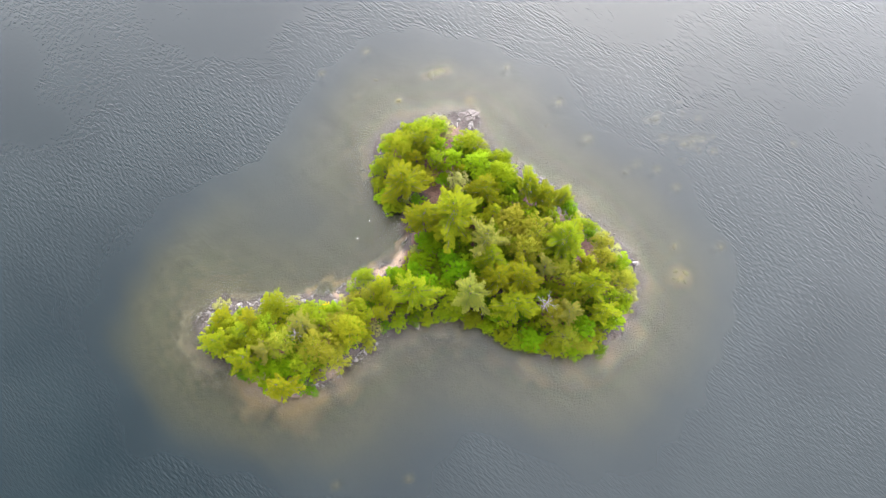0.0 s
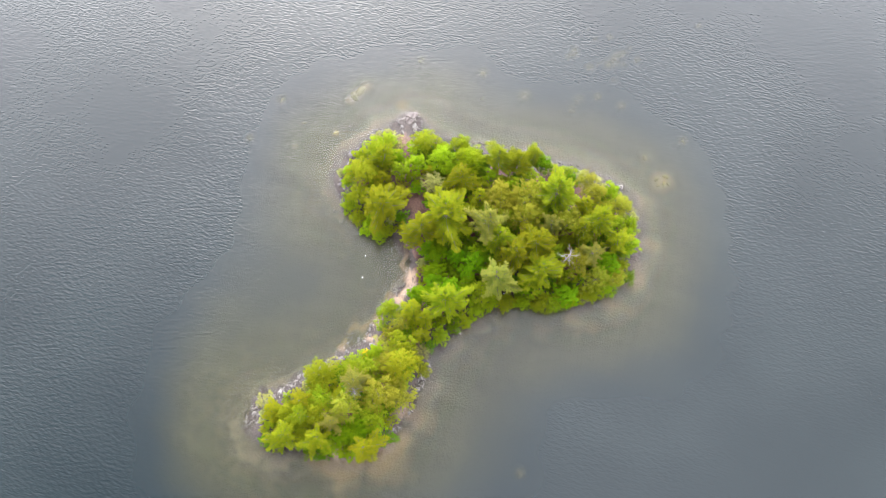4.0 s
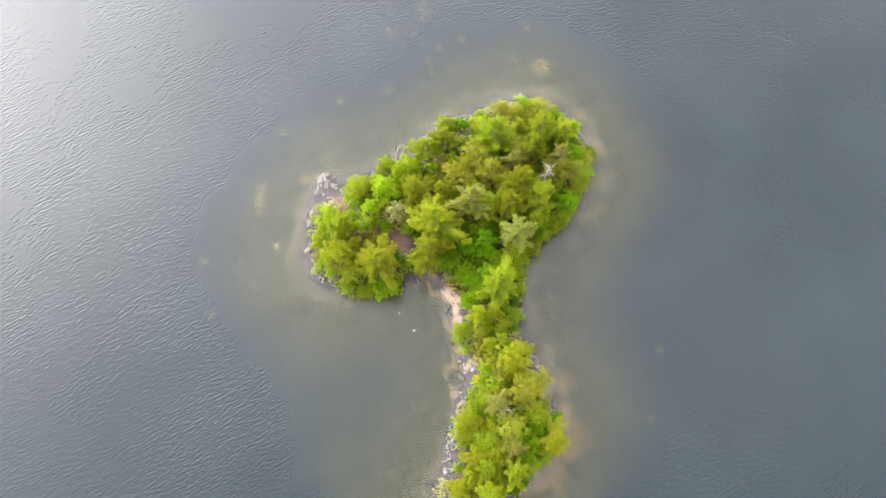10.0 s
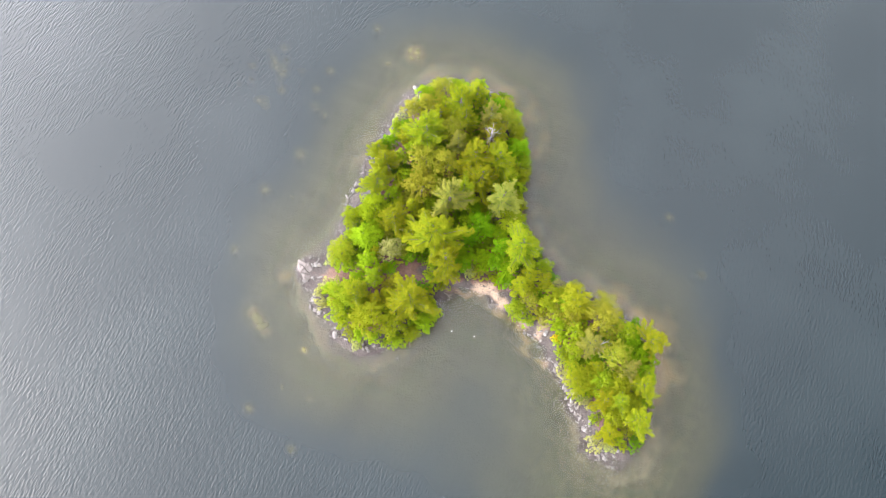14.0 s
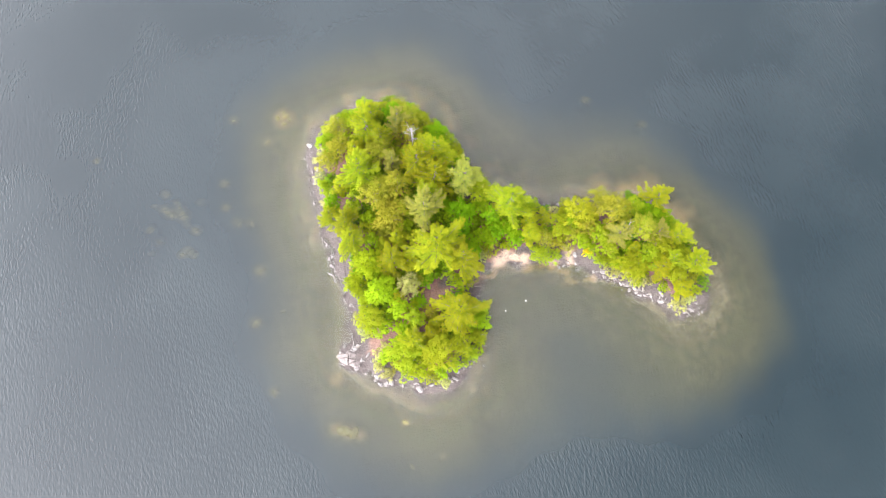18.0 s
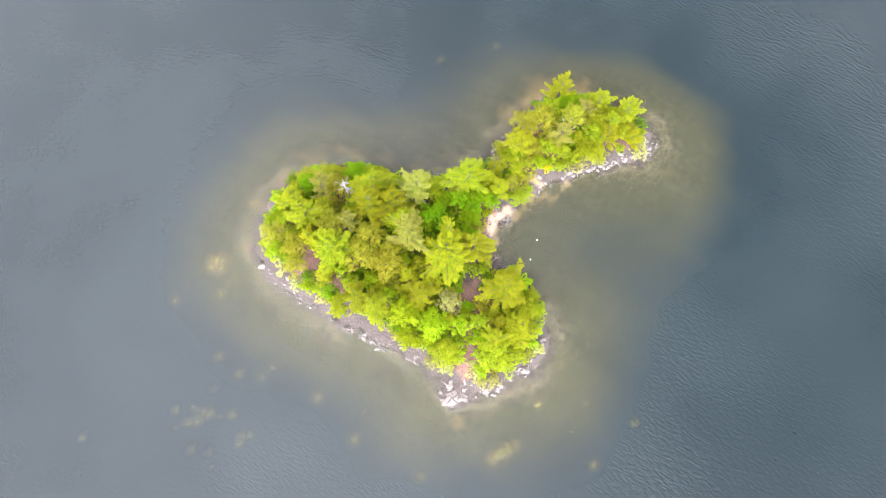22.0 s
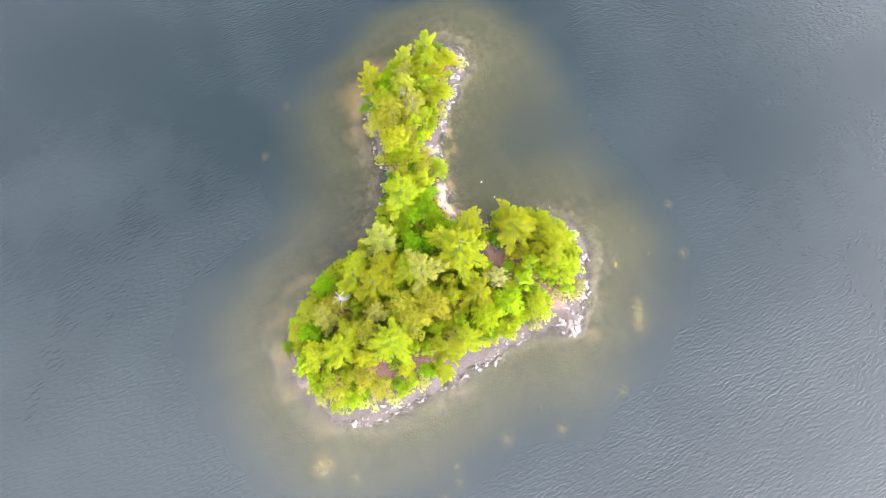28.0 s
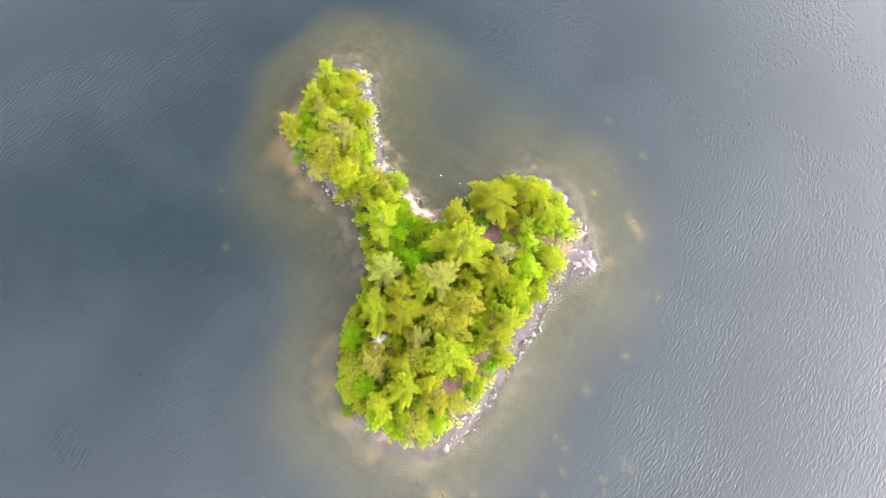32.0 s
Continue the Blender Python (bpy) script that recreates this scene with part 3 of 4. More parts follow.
def plant(models, rows, rng, base_height, base_reach):
    """Copies of the model trees: x, y, height and reach for each."""
    for i, (x, y, h, r) in enumerate(rows):
        z = float(bed_height(np.array([[x]]), np.array([[y]]))[0, 0]) - 0.08
        turn = Euler((rng.normal(0, 0.035), rng.normal(0, 0.035), rng.uniform(0, 6.28)))
        sr, sh = r / base_reach, h / base_height
        m = Matrix.LocRotScale((x, y, max(z, -0.3)), turn, (sr, sr * rng.uniform(0.92, 1.08), sh))
        copy_thing(models[i % len(models)], m)


def retire(models):
    """Removes the model trees once their copies stand."""
    for ob in models:
        for o in (*ob.children_recursive, ob):
            bpy.data.objects.remove(o)


# ---- trees ----
rng = np.random.default_rng(11)
PINES = [
    (-6.1, 10.6, 8.6, 4.0), (1.8, 3.4, 11.6, 5.0), (-3.4, 3.2, 10.0, 3.0), (19.0, -1.8, 10.8, 3.5), (22.6, -9.2, 10.2, 3.1), (19.3, -9.1, 8.0, 2.0),
    (12.3, -7.6, 11.0, 3.0), (8.2, -7.0, 10.0, 3.3), (10.8, -11.5, 9.0, 3.7), (7.0, -3.6, 9.0, 2.9), (-5.1, -9.0, 11.0, 3.6), (-10.5, -11.2, 3.8, 1.5),
    (-32.0, -13.6, 6.8, 2.2), (-2.1, 18.0, 7.2, 2.7), (19.9, 6.4, 6.6, 2.1), (7.3, 8.3, 7.6, 2.7), (14.4, 8.4, 7.6, 2.8), (17.0, 6.2, 7.8, 2.6),
]
models = [pine_tree("white_pine", "tall yellow-green white pine with feathery whorled limbs", PINE, 10.0, 3.6, s) for s in (1, 2, 3)]
plant(models, PINES, rng, 10.0, 3.6)
retire(models)
PALES = [(6.7, -1.2, 11.6, 3.2), (3.9, -9.4, 10.2, 3.4), (15.8, -6.2, 9.2, 1.9), (19.0, -12.8, 9.0, 2.3), (-28.3, -16.4, 7.4, 2.0), (-22.7, -13.0, 7.8, 2.4)]
models = [pine_tree("white_pine", "pale grey-green white pine with thin drooping limbs", PALE_PINE, 10.0, 3.2, s, 10, 0.28) for s in (4, 5)]
plant(models, PALES, rng, 10.0, 3.2)
retire(models)
GOLDS = [(-35.4, -14.9, 8.6, 2.5), (-31.3, -17.8, 7.8, 2.3), (-25.3, -22.1, 8.2, 2.5), (-31.2, -11.6, 6.0, 2.3), (23.8, -13.0, 6.6, 2.4)]
models = [pine_tree("white_pine", "young yellow pine with bright new needles", GOLD_PINE, 8.0, 2.9, s, 9, 0.26) for s in (6, 7)]
plant(models, GOLDS, rng, 8.0, 2.9)
retire(models)
LEAFIES = [
    (-6.7, 17.0, 6.0, 2.9), (-1.8, 19.9, 6.0, 2.7), (-8.8, 14.5, 4.8, 2.1), (5.4, 17.9, 5.0, 2.4), 
    (1.4, -9.8, 5.0, 2.2), (-22.6, -18.8, 6.2, 2.2),
    (-27.0, -9.7, 6.0, 2.6), (-33.5, -12.5, 5.0, 2.0), (-29.5, -14.5, 6.2, 2.2), (-33.0, -15.4, 5.5, 2.0), (-28.5, -12.4, 5.6, 2.2), (-22.2, -11.2, 4.6, 1.8), (-30.0, -19.4, 5.2, 1.8), (-13.3, -4.9, 4.0, 1.8),
]
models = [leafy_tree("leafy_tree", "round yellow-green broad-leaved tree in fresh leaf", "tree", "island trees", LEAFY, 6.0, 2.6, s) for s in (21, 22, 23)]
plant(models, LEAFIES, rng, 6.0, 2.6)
retire(models)
BRIGHTS = [(2.4, -5.0, 4.4, 2.0), (-2.3, -0.6, 4.2, 1.9), (-3.9, -3.2, 4.0, 1.8), (4.6, -4.8, 4.0, 1.7), (0.2, -2.6, 3.6, 1.6), (8.9, -4.9, 4.6, 1.6), (-0.2, 17.3, 5.0, 1.8), (20.9, 4.5, 5.8, 1.6), (8.3, -12.2, 5.0, 2.2), (13.0, -16.4, 3.8, 2.2), (-3.0, 0.6, 4.0, 1.7), (0.5, 11.6, 2.2, 1.4), (-28.0, -18.8, 5.0, 1.9), (21.0, -15.4, 4.8, 2.0), (-26.6, -19.6, 5.6, 1.9), (-24.6, -19.4, 5.4, 1.7), (-0.4, -7.4, 3.4, 1.7), (0.8, -5.6, 3.4, 1.6), (-1.6, 0.8, 3.6, 1.6), (-4.8, -4.6, 4.2, 1.6), (-6.6, -6.0, 4.6, 1.9), (-3.2, -6.6, 4.4, 1.8), (-8.2, -5.2, 4.0, 1.6), ]
models = [leafy_tree("leafy_tree", "bright green broad-leaved tree among darker neighbours", "tree", "island trees", BRIGHT, 5.0, 2.0, s, 15, 130) for s in (31, 32, 33)]
plant(models, BRIGHTS, rng, 5.0, 2.0)
retire(models)
models = [leafy_tree("leafy_tree", "full lime-green broad-leaved tree in fresh spring leaf", "tree", "island trees", FRESH, 6.0, 2.4, s, 24, 150, 0.26) for s in (36, 37)]
FRESHES = [(6.4, 13.0, 5.5, 2.5), (10.3, 10.6, 7.0, 2.6), (10.5, 14.3, 5.4, 1.9), (8.0, 15.6, 3.6, 1.5)]
plant(models, FRESHES, rng, 6.0, 2.4)
retire(models)
models = [leafy_tree("leafy_tree", "lime-yellow broad-leaved tree at the neck of the island", "tree", "island trees", LIME, 6.5, 2.8, 41, 15, 150, 0.3)]
plant(models, [(-15.4, -13.9, 6.6, 2.7)], rng, 6.5, 2.8)
retire(models)
OLIVES = [
    (11.3, 2.0, 7.6, 2.8), (15.2, 0.2, 8.4, 3.0), (13.0, -3.0, 8.4, 2.7), (25.2, -4.8, 6.0, 2.2), (25.8, -1.8, 5.5, 2.1), (28.0, -8.0, 4.6, 2.4),
    (18.6, -6.6, 7.4, 2.4), (16.6, -13.2, 7.0, 2.3), (18.4, -16.4, 4.8, 2.5), (21.4, -17.6, 3.6, 1.8), (-20.5, -16.3, 8.2, 2.8), (-25.7, -16.2, 7.8, 2.4),
    (-17.9, -18.0, 5.0, 2.4), (-17.6, -12.6, 4.5, 2.0), (-12.4, -7.8, 3.5, 1.5),
]
models = [leafy_tree("leafy_tree", "dull olive-brown tree with sparse young leaves", "tree", "island trees", OLIVE, 6.5, 2.6, s, 22, 130, 0.23, 0.35) for s in (51, 52, 53)]
plant(models, OLIVES, rng, 6.5, 2.6)
retire(models)

DOMES = [(3.2, 10.4, 4.4, 2.1)]
models = [leafy_tree("leafy_tree", "round grey-olive tree with tiny half-open leaves beside the clearing", "tree", "island trees", PALE_LEAF, 4.4, 2.1, 57, 26, 130, 0.17, 0.35, BARK, 0.0, 0.8)]
plant(models, DOMES, rng, 4.4, 2.1)
retire(models)

# younger trees that fill the gaps of the canopy
standing = [row for rows in (PINES, PALES, GOLDS, LEAFIES, BRIGHTS, FRESHES, DOMES, OLIVES) for row in rows] + [(-15.4, -13.9, 6.6, 2.7)]
YOUNG = []
for _ in range(5000):
    x, y = rng.uniform(-40, 33), rng.uniform(-24, 25)
    inland = -float(shore_distance(np.array([[x]]), np.array([[y]]))[0, 0])
    if inland < 3.2 or any((x - a) ** 2 + (y - b) ** 2 < (c + 0.9) ** 2 for a, b, c in CLEARINGS):
        continue
    r = rng.uniform(1.2, 1.8)
    if all((x - a) ** 2 + (y - b) ** 2 > (0.62 * c + 0.75 * r) ** 2 for a, b, _, c in standing + YOUNG):
        YOUNG.append((x, y, r * rng.uniform(2.6, 3.9) * (0.65 + 0.35 * min(1.0, (inland - 3.2) / 3)), r))
for share, mat, label, seed in ((0, LEAFY, "young yellow-green tree filling a gap in the canopy", 91), (1, FRESH, "young bright green tree filling a gap in the canopy", 93), (2, GOLD_PINE, "slim young pine between taller trees", 95)):
    rows = YOUNG[share::3]
    if share < 2:
        models = [leafy_tree("leafy_tree", label, "tree", "island trees", mat, 5.0, 1.6, s, 11, 145, 0.25) for s in (seed, seed + 1)]
    else:
        models = [pine_tree("white_pine", label, mat, 5.0, 1.6, s, 7, 0.28) for s in (seed, seed + 1)]
    plant(models, rows, rng, 5.0, 1.6)
    retire(models)

# trees and bushes that lean out over the southern water's edge
FRINGE = [
    (4.0, -12.6, 2.6, 1.7), (6.4, -13.8, 2.4, 1.7), (9.0, -15.2, 2.6, 1.9), (11.2, -16.4, 2.4, 1.7), (13.4, -16.9, 2.4, 1.6), (15.4, -17.4, 2.4, 1.7), (17.2, -18.0, 2.2, 1.6), (19.7, -18.3, 2.4, 1.6), (21.8, -17.6, 2.4, 1.5), (23.4, -16.2, 2.6, 1.5),
    (25.0, -14.4, 2.6, 1.4), (26.6, -12.2, 2.4, 1.4), (-1.0, -11.4, 2.2, 1.5), (1.6, -11.6, 2.4, 1.6), (-3.2, -11.9, 2.0, 1.4), (-8.0, -12.7, 2.2, 1.4), (-9.7, 9.3, 2.4, 1.6), (-8.6, 7.4, 2.0, 1.4), (-10.4, 11.9, 2.4, 1.5), (-8.4, 10.4, 2.8, 1.6), (-7.4, 7.6, 2.2, 1.4), (-10.9, 14.6, 2.4, 1.4), (-28.0, -21.2, 3.0, 1.8), (-33.6, -16.5, 3.0, 1.7),
]
models = [leafy_tree("leafy_tree", "low broad-leaved tree leaning out over the water", "tree", "island trees", mat, 3.0, 1.8, s, 13, 145, 0.26, 0.2) for s, mat in ((81, LEAFY), (82, FRESH), (83, LEAFY))]
plant(models, FRINGE, rng, 3.0, 1.8)
retire(models)

# bushes: pale ones along the shore, green ones under and between the trees
PALE_BUSHES = [(1.1, 21.2, 2.0, 1.7), (28.3, -3.4, 2.2, 1.8), (-36.2, -8.8, 2.2, 1.6), (-25.2, -8.4, 2.0, 1.5), (-11.8, -12.9, 1.8, 1.3), (15.3, -17.2, 2.0, 1.3), (7.9, 18.6, 1.5, 1.2), (-16.4, -8.6, 1.4, 1.2), (26.6, 0.6, 1.4, 1.2)]
models = [leafy_tree("bush", "silvery grey-green bush at the water's edge", "bush", "shore bushes", PALE_LEAF, 2.0, 1.5, s, 8, 110, 0.2, 0.2) for s in (61, 62)]
plant(models, PALE_BUSHES, rng, 2.0, 1.5)
retire(models)
models = [leafy_tree("bush", "small bush in bright yellow leaf above the gravel", "bush", "shore bushes", YELLOW, 1.6, 0.8, 63, 6, 90, 0.2, 0.2)]
plant(models, [(-19.7, -9.6, 1.8, 0.8)], rng, 1.6, 0.8)
retire(models)

taken = [(x, y, 1.3) for rows in (PINES, PALES, GOLDS, LEAFIES, BRIGHTS, FRESHES, DOMES, OLIVES, YOUNG, FRINGE, PALE_BUSHES) for x, y, _, _ in rows] + CLEARINGS + [(x, y, r * 0.8) for x, y, r, _ in SANDS if r < 2]
under, rim = [], []
for _ in range(6000):
    x, y = rng.uniform(-40, 33), rng.uniform(-24, 25)
    d = float(shore_distance(np.array([[x]]), np.array([[y]]))[0, 0])
    south = float(shore_distance(np.array([[x]]), np.array([[y - 0.4]]))[0, 0]) - d > 0.2 and not -22 < x < -13 and x < 24 and y < -9
    if d > (-0.6 if south else -2.0) or any((x - a) ** 2 + (y - b) ** 2 < (c + 0.25) ** 2 for a, b, c in taken):
        continue
    if d > -3.0 and x > 8 and y > -5 or x > 2.2 and y > 20.4:
        continue
    low = 0.75 + 0.5 * min(1.0, max(0.0, -d - 2.3) / 3)
    (rim if d > -3.2 and not south else under).append((x, y, rng.uniform(1.6, 2.9) * low, rng.uniform(1.2, 1.7) * low))
    taken.append((x, y, 1.15))
models = [leafy_tree("bush", "light green bush at the edge of the trees", "bush", "shore bushes", mat, 2.0, 1.4, s, 8, 110, 0.22, 0.15) for s, mat in ((64, LEAFY), (65, PALE_LEAF), (66, LEAFY))]
plant(models, rim, rng, 2.0, 1.4)
retire(models)
for share, mat, label, seed in ((0, UNDER, "dark green leafy bush beneath the trees", 71), (1, FRESH, "bright green bush beneath the trees", 73), (2, OLIVE, "olive bush with small leaves", 75)):
    rows = [u for i, u in enumerate(under) if (i * 7 % 10) in ((0, 1, 2, 3, 4), (5, 6, 7), (8, 9))[share]]
    models = [leafy_tree("bush", label, "bush", "undergrowth", mat, 2.0, 1.4, s, 8, 110, 0.24, 0.15) for s in (seed, seed + 1)]
    plant(models, rows, rng, 2.0, 1.4)
    retire(models)


def dead_tree(x, y, height, seed, lean):
    """A bare standing trunk with broken limbs."""
    rng = np.random.default_rng(seed)
    z = float(bed_height(np.array([[x]]), np.array([[y]]))[0, 0]) - 0.1
    tree = root("dead_tree", "bare grey dead tree with broken limbs", "dead tree")
    tree.location = (x, y, z)
    stem = [((lean[0] * f, lean[1] * f, height * f), 0.13 * (1 - f) + 0.02) for f in (0, 0.35, 0.7, 1.0)]
    v, f = tubes([stem], 7)
    child("trunk", mesh_of("trunk", v, f, DEAD_WOOD, True), tree)
    for k in range(16):
        u = rng.uniform(0.5, 0.97)
        w = 2.4 * k
        base = np.array((lean[0] * u, lean[1] * u, height * u))
        way = np.array((math.cos(w), math.sin(w), rng.uniform(0.1, 0.7)))
        size = rng.uniform(0.9, 2.2) * (1.25 - u * 0.6)
        path = [(tuple(base + way * size * s + rng.normal(0, 0.05, 3)), 0.045 * (1 - s) + 0.012) for s in (0, 0.4, 0.75, 1)]
        twigs = [[path[i], (tuple(np.array(path[i][0]) + way * 0.35 * size + rng.normal(0, 0.28, 3)), 0.008)] for i in (1, 2)]
        v, f = tubes([path], 5)
        limb = child("limb", mesh_of("limb", v, f, DEAD_WOOD, True), tree)
        v, f = tubes(twigs, 4)
        child("twig", mesh_of("twig", v, f, DEAD_WOOD, True), limb)


dead_tree(14.9, -11.6, 8.9, 1, (0.2, -0.4))
dead_tree(-23.6, -14.4, 6.4, 2, (0.3, 0.2))


def fallen_log(ax, ay, az, bx, by, bz, thick, seed, label, wood=DEAD_WOOD):
    """A bare trunk lying on the ground with stubs of limbs."""
    rng = np.random.default_rng(seed)
    low = min(float(bed_height(np.array([[x]]), np.array([[y]]))[0, 0]) for x, y in ((ax, ay), (bx, by)))
    log = root("fallen_log", label, "log")
    log.location = (ax, ay, max(low, 0.0) + thick * 0.6)
    way = np.array((bx - ax, by - ay, bz - az))
    start = np.array((0.0, 0.0, az))
    path = [(tuple(start + way * s + rng.normal(0, 0.04, 3)), thick * (1 - 0.6 * s)) for s in (0, 0.25, 0.5, 0.75, 1.0)]
    v, f = tubes([path], 7)
    child("trunk", mesh_of("trunk", v, f, wood, True), log)
    for k in range(7):
        s = rng.uniform(0.3, 0.95)
        side = np.array((-way[1], way[0], 0.0)) / np.linalg.norm(way) * (1 if k % 2 else -1)
        tip = way / np.linalg.norm(way) * 0.7 + side + np.array((0, 0, rng.uniform(0.0, 0.5)))
        size = rng.uniform(0.5, 1.2)
        v, f = tubes([[(tuple(start + way * s), thick * 0.35), (tuple(start + way * s + tip * size * 0.5 + rng.normal(0, 0.06, 3)), thick * 0.22), (tuple(start + way * s + tip * size), 0.012)]], 5)
        child("limb", mesh_of("limb", v, f, wood, True), log)


fallen_log(-5.0, 5.4, 0.1, -6.6, 2.4, 0.15, 0.12, 1, "brown bare fallen tree at the end of the beach", BROWN_WOOD)
for k, (ax, ay, bx, by) in enumerate([(-5.2, 4.4, -7.2, 4.9), (-5.4, 3.9, -7.6, 2.9), (-5.0, 4.9, -6.4, 6.1), (-5.6, 3.3, -7.3, 2.0), (-4.9, 3.8, -6.2, 2.6), (-5.7, 4.6, -6.9, 3.7)]):
    fallen_log(ax, ay, 0.08 + 0.05 * (k % 3), bx, by, 0.12, 0.045 + 0.012 * (k % 3), 20 + k, "thin brown branch of driftwood heaped at the water's edge", BROWN_WOOD)
fallen_log(-9.0, -3.2, 0.1, -9.9, -4.2, 0.12, 0.07, 31, "bleached white driftwood lying at the top of the beach")
fallen_log(-5.6, 4.6, 0.1, -7.4, 3.6, 0.1, 0.08, 2, "thin bare fallen branch at the end of the beach")
fallen_log(6.2, 8.8, 2.6, 4.5, 6.1, 3.6, 0.11, 3, "pale dead trunk leaning among the trees")
fallen_log(4.0, 12.9, 0.7, 5.4, 11.9, 1.2, 0.09, 4, "pale dead branch lying beside the clearing")


# ---- stones ----
def stone_mesh(name, seed, material, detail=2, blunt=0.0):
    bm = bmesh.new()
    bmesh.ops.create_icosphere(bm, subdivisions=detail, radius=1.0)
    off = Vector((seed * 7.3, seed * 3.1, seed * 5.7))
    for v in bm.verts:
        p = v.co.copy()
        cut = 1 + 0.42 * noise.noise(p * 0.9 + off) + 0.16 * noise.noise(p * 2.3 + off)
        # flat broken faces along a few planes
        for k in range(7):
            face = Vector((math.sin(seed * 1.7 + k * 2.4), math.cos(seed * 2.3 + k * 1.9), math.sin(seed + k * 3.1) * 0.8)).normalized()
            reach = p.dot(face) * cut
            if reach > 0.62 + 0.05 * k:
                p -= face * (reach - 0.62 - 0.05 * k) * (1 - blunt) / cut
        v.co = p * cut
        v.co.x *= 1.25
        v.co.z = max(v.co.z, -0.6) * 0.72
    mesh = bpy.data.meshes.new(name)
    bm.to_mesh(mesh)
    bm.free()
    mesh.materials.append(material)
    return mesh


GREY_STONES = [stone_mesh("boulder", s, ROCK) for s in range(1, 7)]
DARK_STONES = [stone_mesh("boulder", s, WET_ROCK) for s in range(8, 12)]


def boulder(x, y, size, k, dark=False, label="", flat=0.85):
    meshes = DARK_STONES if dark else GREY_STONES
    ob = new("boulder", meshes[k % len(meshes)])
    z = float(bed_height(np.array([[x]]), np.array([[y]]))[0, 0])
    ob.matrix_basis = Matrix.LocRotScale((x, y, max(z, -0.35) + size * 0.18), Euler((0.2 * math.sin(k * 1.7), 0.2 * math.cos(k * 2.3), k * 1.9)), (size, size * (0.7 + 0.25 * math.sin(k * 3.3)), size * flat))
    tagged(ob, label or ("dark wet boulder at the waterline" if dark else "pale grey granite boulder on the shore"), "boulder", "shore boulders")


# the ones that stand out: x, y, half width
BOULDERS = [
    (32.0, -4.2, 0.75), (28.0, -0.8, 0.5), (27.1, -0.5, 0.4), (28.6, 0.0, 0.35), (27.2, 1.2, 0.4), (16.0, 14.2, 0.6), (17.4, 11.4, 0.35), (11.7, 14.8, 0.35), (13.0, 13.4, 0.3),
    (3.5, 22.8, 0.62), (5.8, 22.9, 0.42), (6.6, 22.2, 0.38), (0.4, 25.0, 0.5), (-0.4, 25.8, 0.55), (-1.8, 24.5, 0.62), (-1.1, 25.3, 0.4),
    (-6.4, 23.4, 0.68), (-7.7, 21.9, 0.5), (-13.5, 15.3, 0.48), (-5.0, -12.9, 0.85),
]
for i, (x, y, s) in enumerate(BOULDERS):
    boulder(x, y, s * 0.8, i)


def rock_outcrop(x, y, turn, long, wide):
    """A low bare hump of bedrock with flat broken faces, parted by a few cracks."""
    rng = np.random.default_rng(5)
    z = float(bed_height(np.array([[x]]), np.array([[y]]))[0, 0])
    turns = np.linspace(0, 2 * math.pi, 56, endpoint=False)
    rings = np.linspace(0.02, 1.0, 22)
    rim = 1 + 0.13 * np.sin(3 * turns + 0.6) + 0.08 * np.sin(5 * turns + 2.0) + 0.05 * np.sin(9 * turns)
    U = rings[:, None] * (rim * np.cos(turns))[None] * long
    V = rings[:, None] * (rim * np.sin(turns))[None] * wide
    # stepped faces that dip towards the water
    faces = [(rng.uniform(-0.22, 0.22), rng.uniform(-0.25, 0.3), rng.uniform(0.3, 0.62)) for _ in range(7)]
    H = np.minimum.reduce([c + a * U + b * V for a, b, c in faces])
    H = H + np.array([[0.1 * noise.noise(Vector((u * 1.6, v * 1.6, 3.0))) + 0.05 * noise.noise(Vector((u * 5, v * 5, 7.0))) for u, v in zip(ur, vr)] for ur, vr in zip(U, V)])
    for a, b, c in ((0.9, 0.44, 0.15), (0.25, -0.97, 0.1), (0.8, -0.6, -0.7)):
        gap = np.abs(a * U + b * V - c + 0.08 * np.sin(3 * (b * U - a * V)))
        H = H - 0.24 * np.exp(-(gap / 0.055) ** 2)
    H = (H + 0.05) * np.clip((1.02 - rings[:, None]) / 0.2, 0, 1) ** 0.5 - 0.12
    idx = np.arange(U.size).reshape(U.shape)
    quads = np.stack([idx[:-1], idx[1:], np.roll(idx, -1, 1)[1:], np.roll(idx, -1, 1)[:-1]], -1).reshape(-1, 4)
    hump = new("rock_outcrop", mesh_of("rock_outcrop", np.stack([U, V, H], -1).reshape(-1, 3), quads, SLAB, True))
    hump.matrix_basis = pose(x, y, z, 0, 0, turn)
    tagged(hump, "low pinkish-white granite outcrop split by cracks at the shore", "rock")


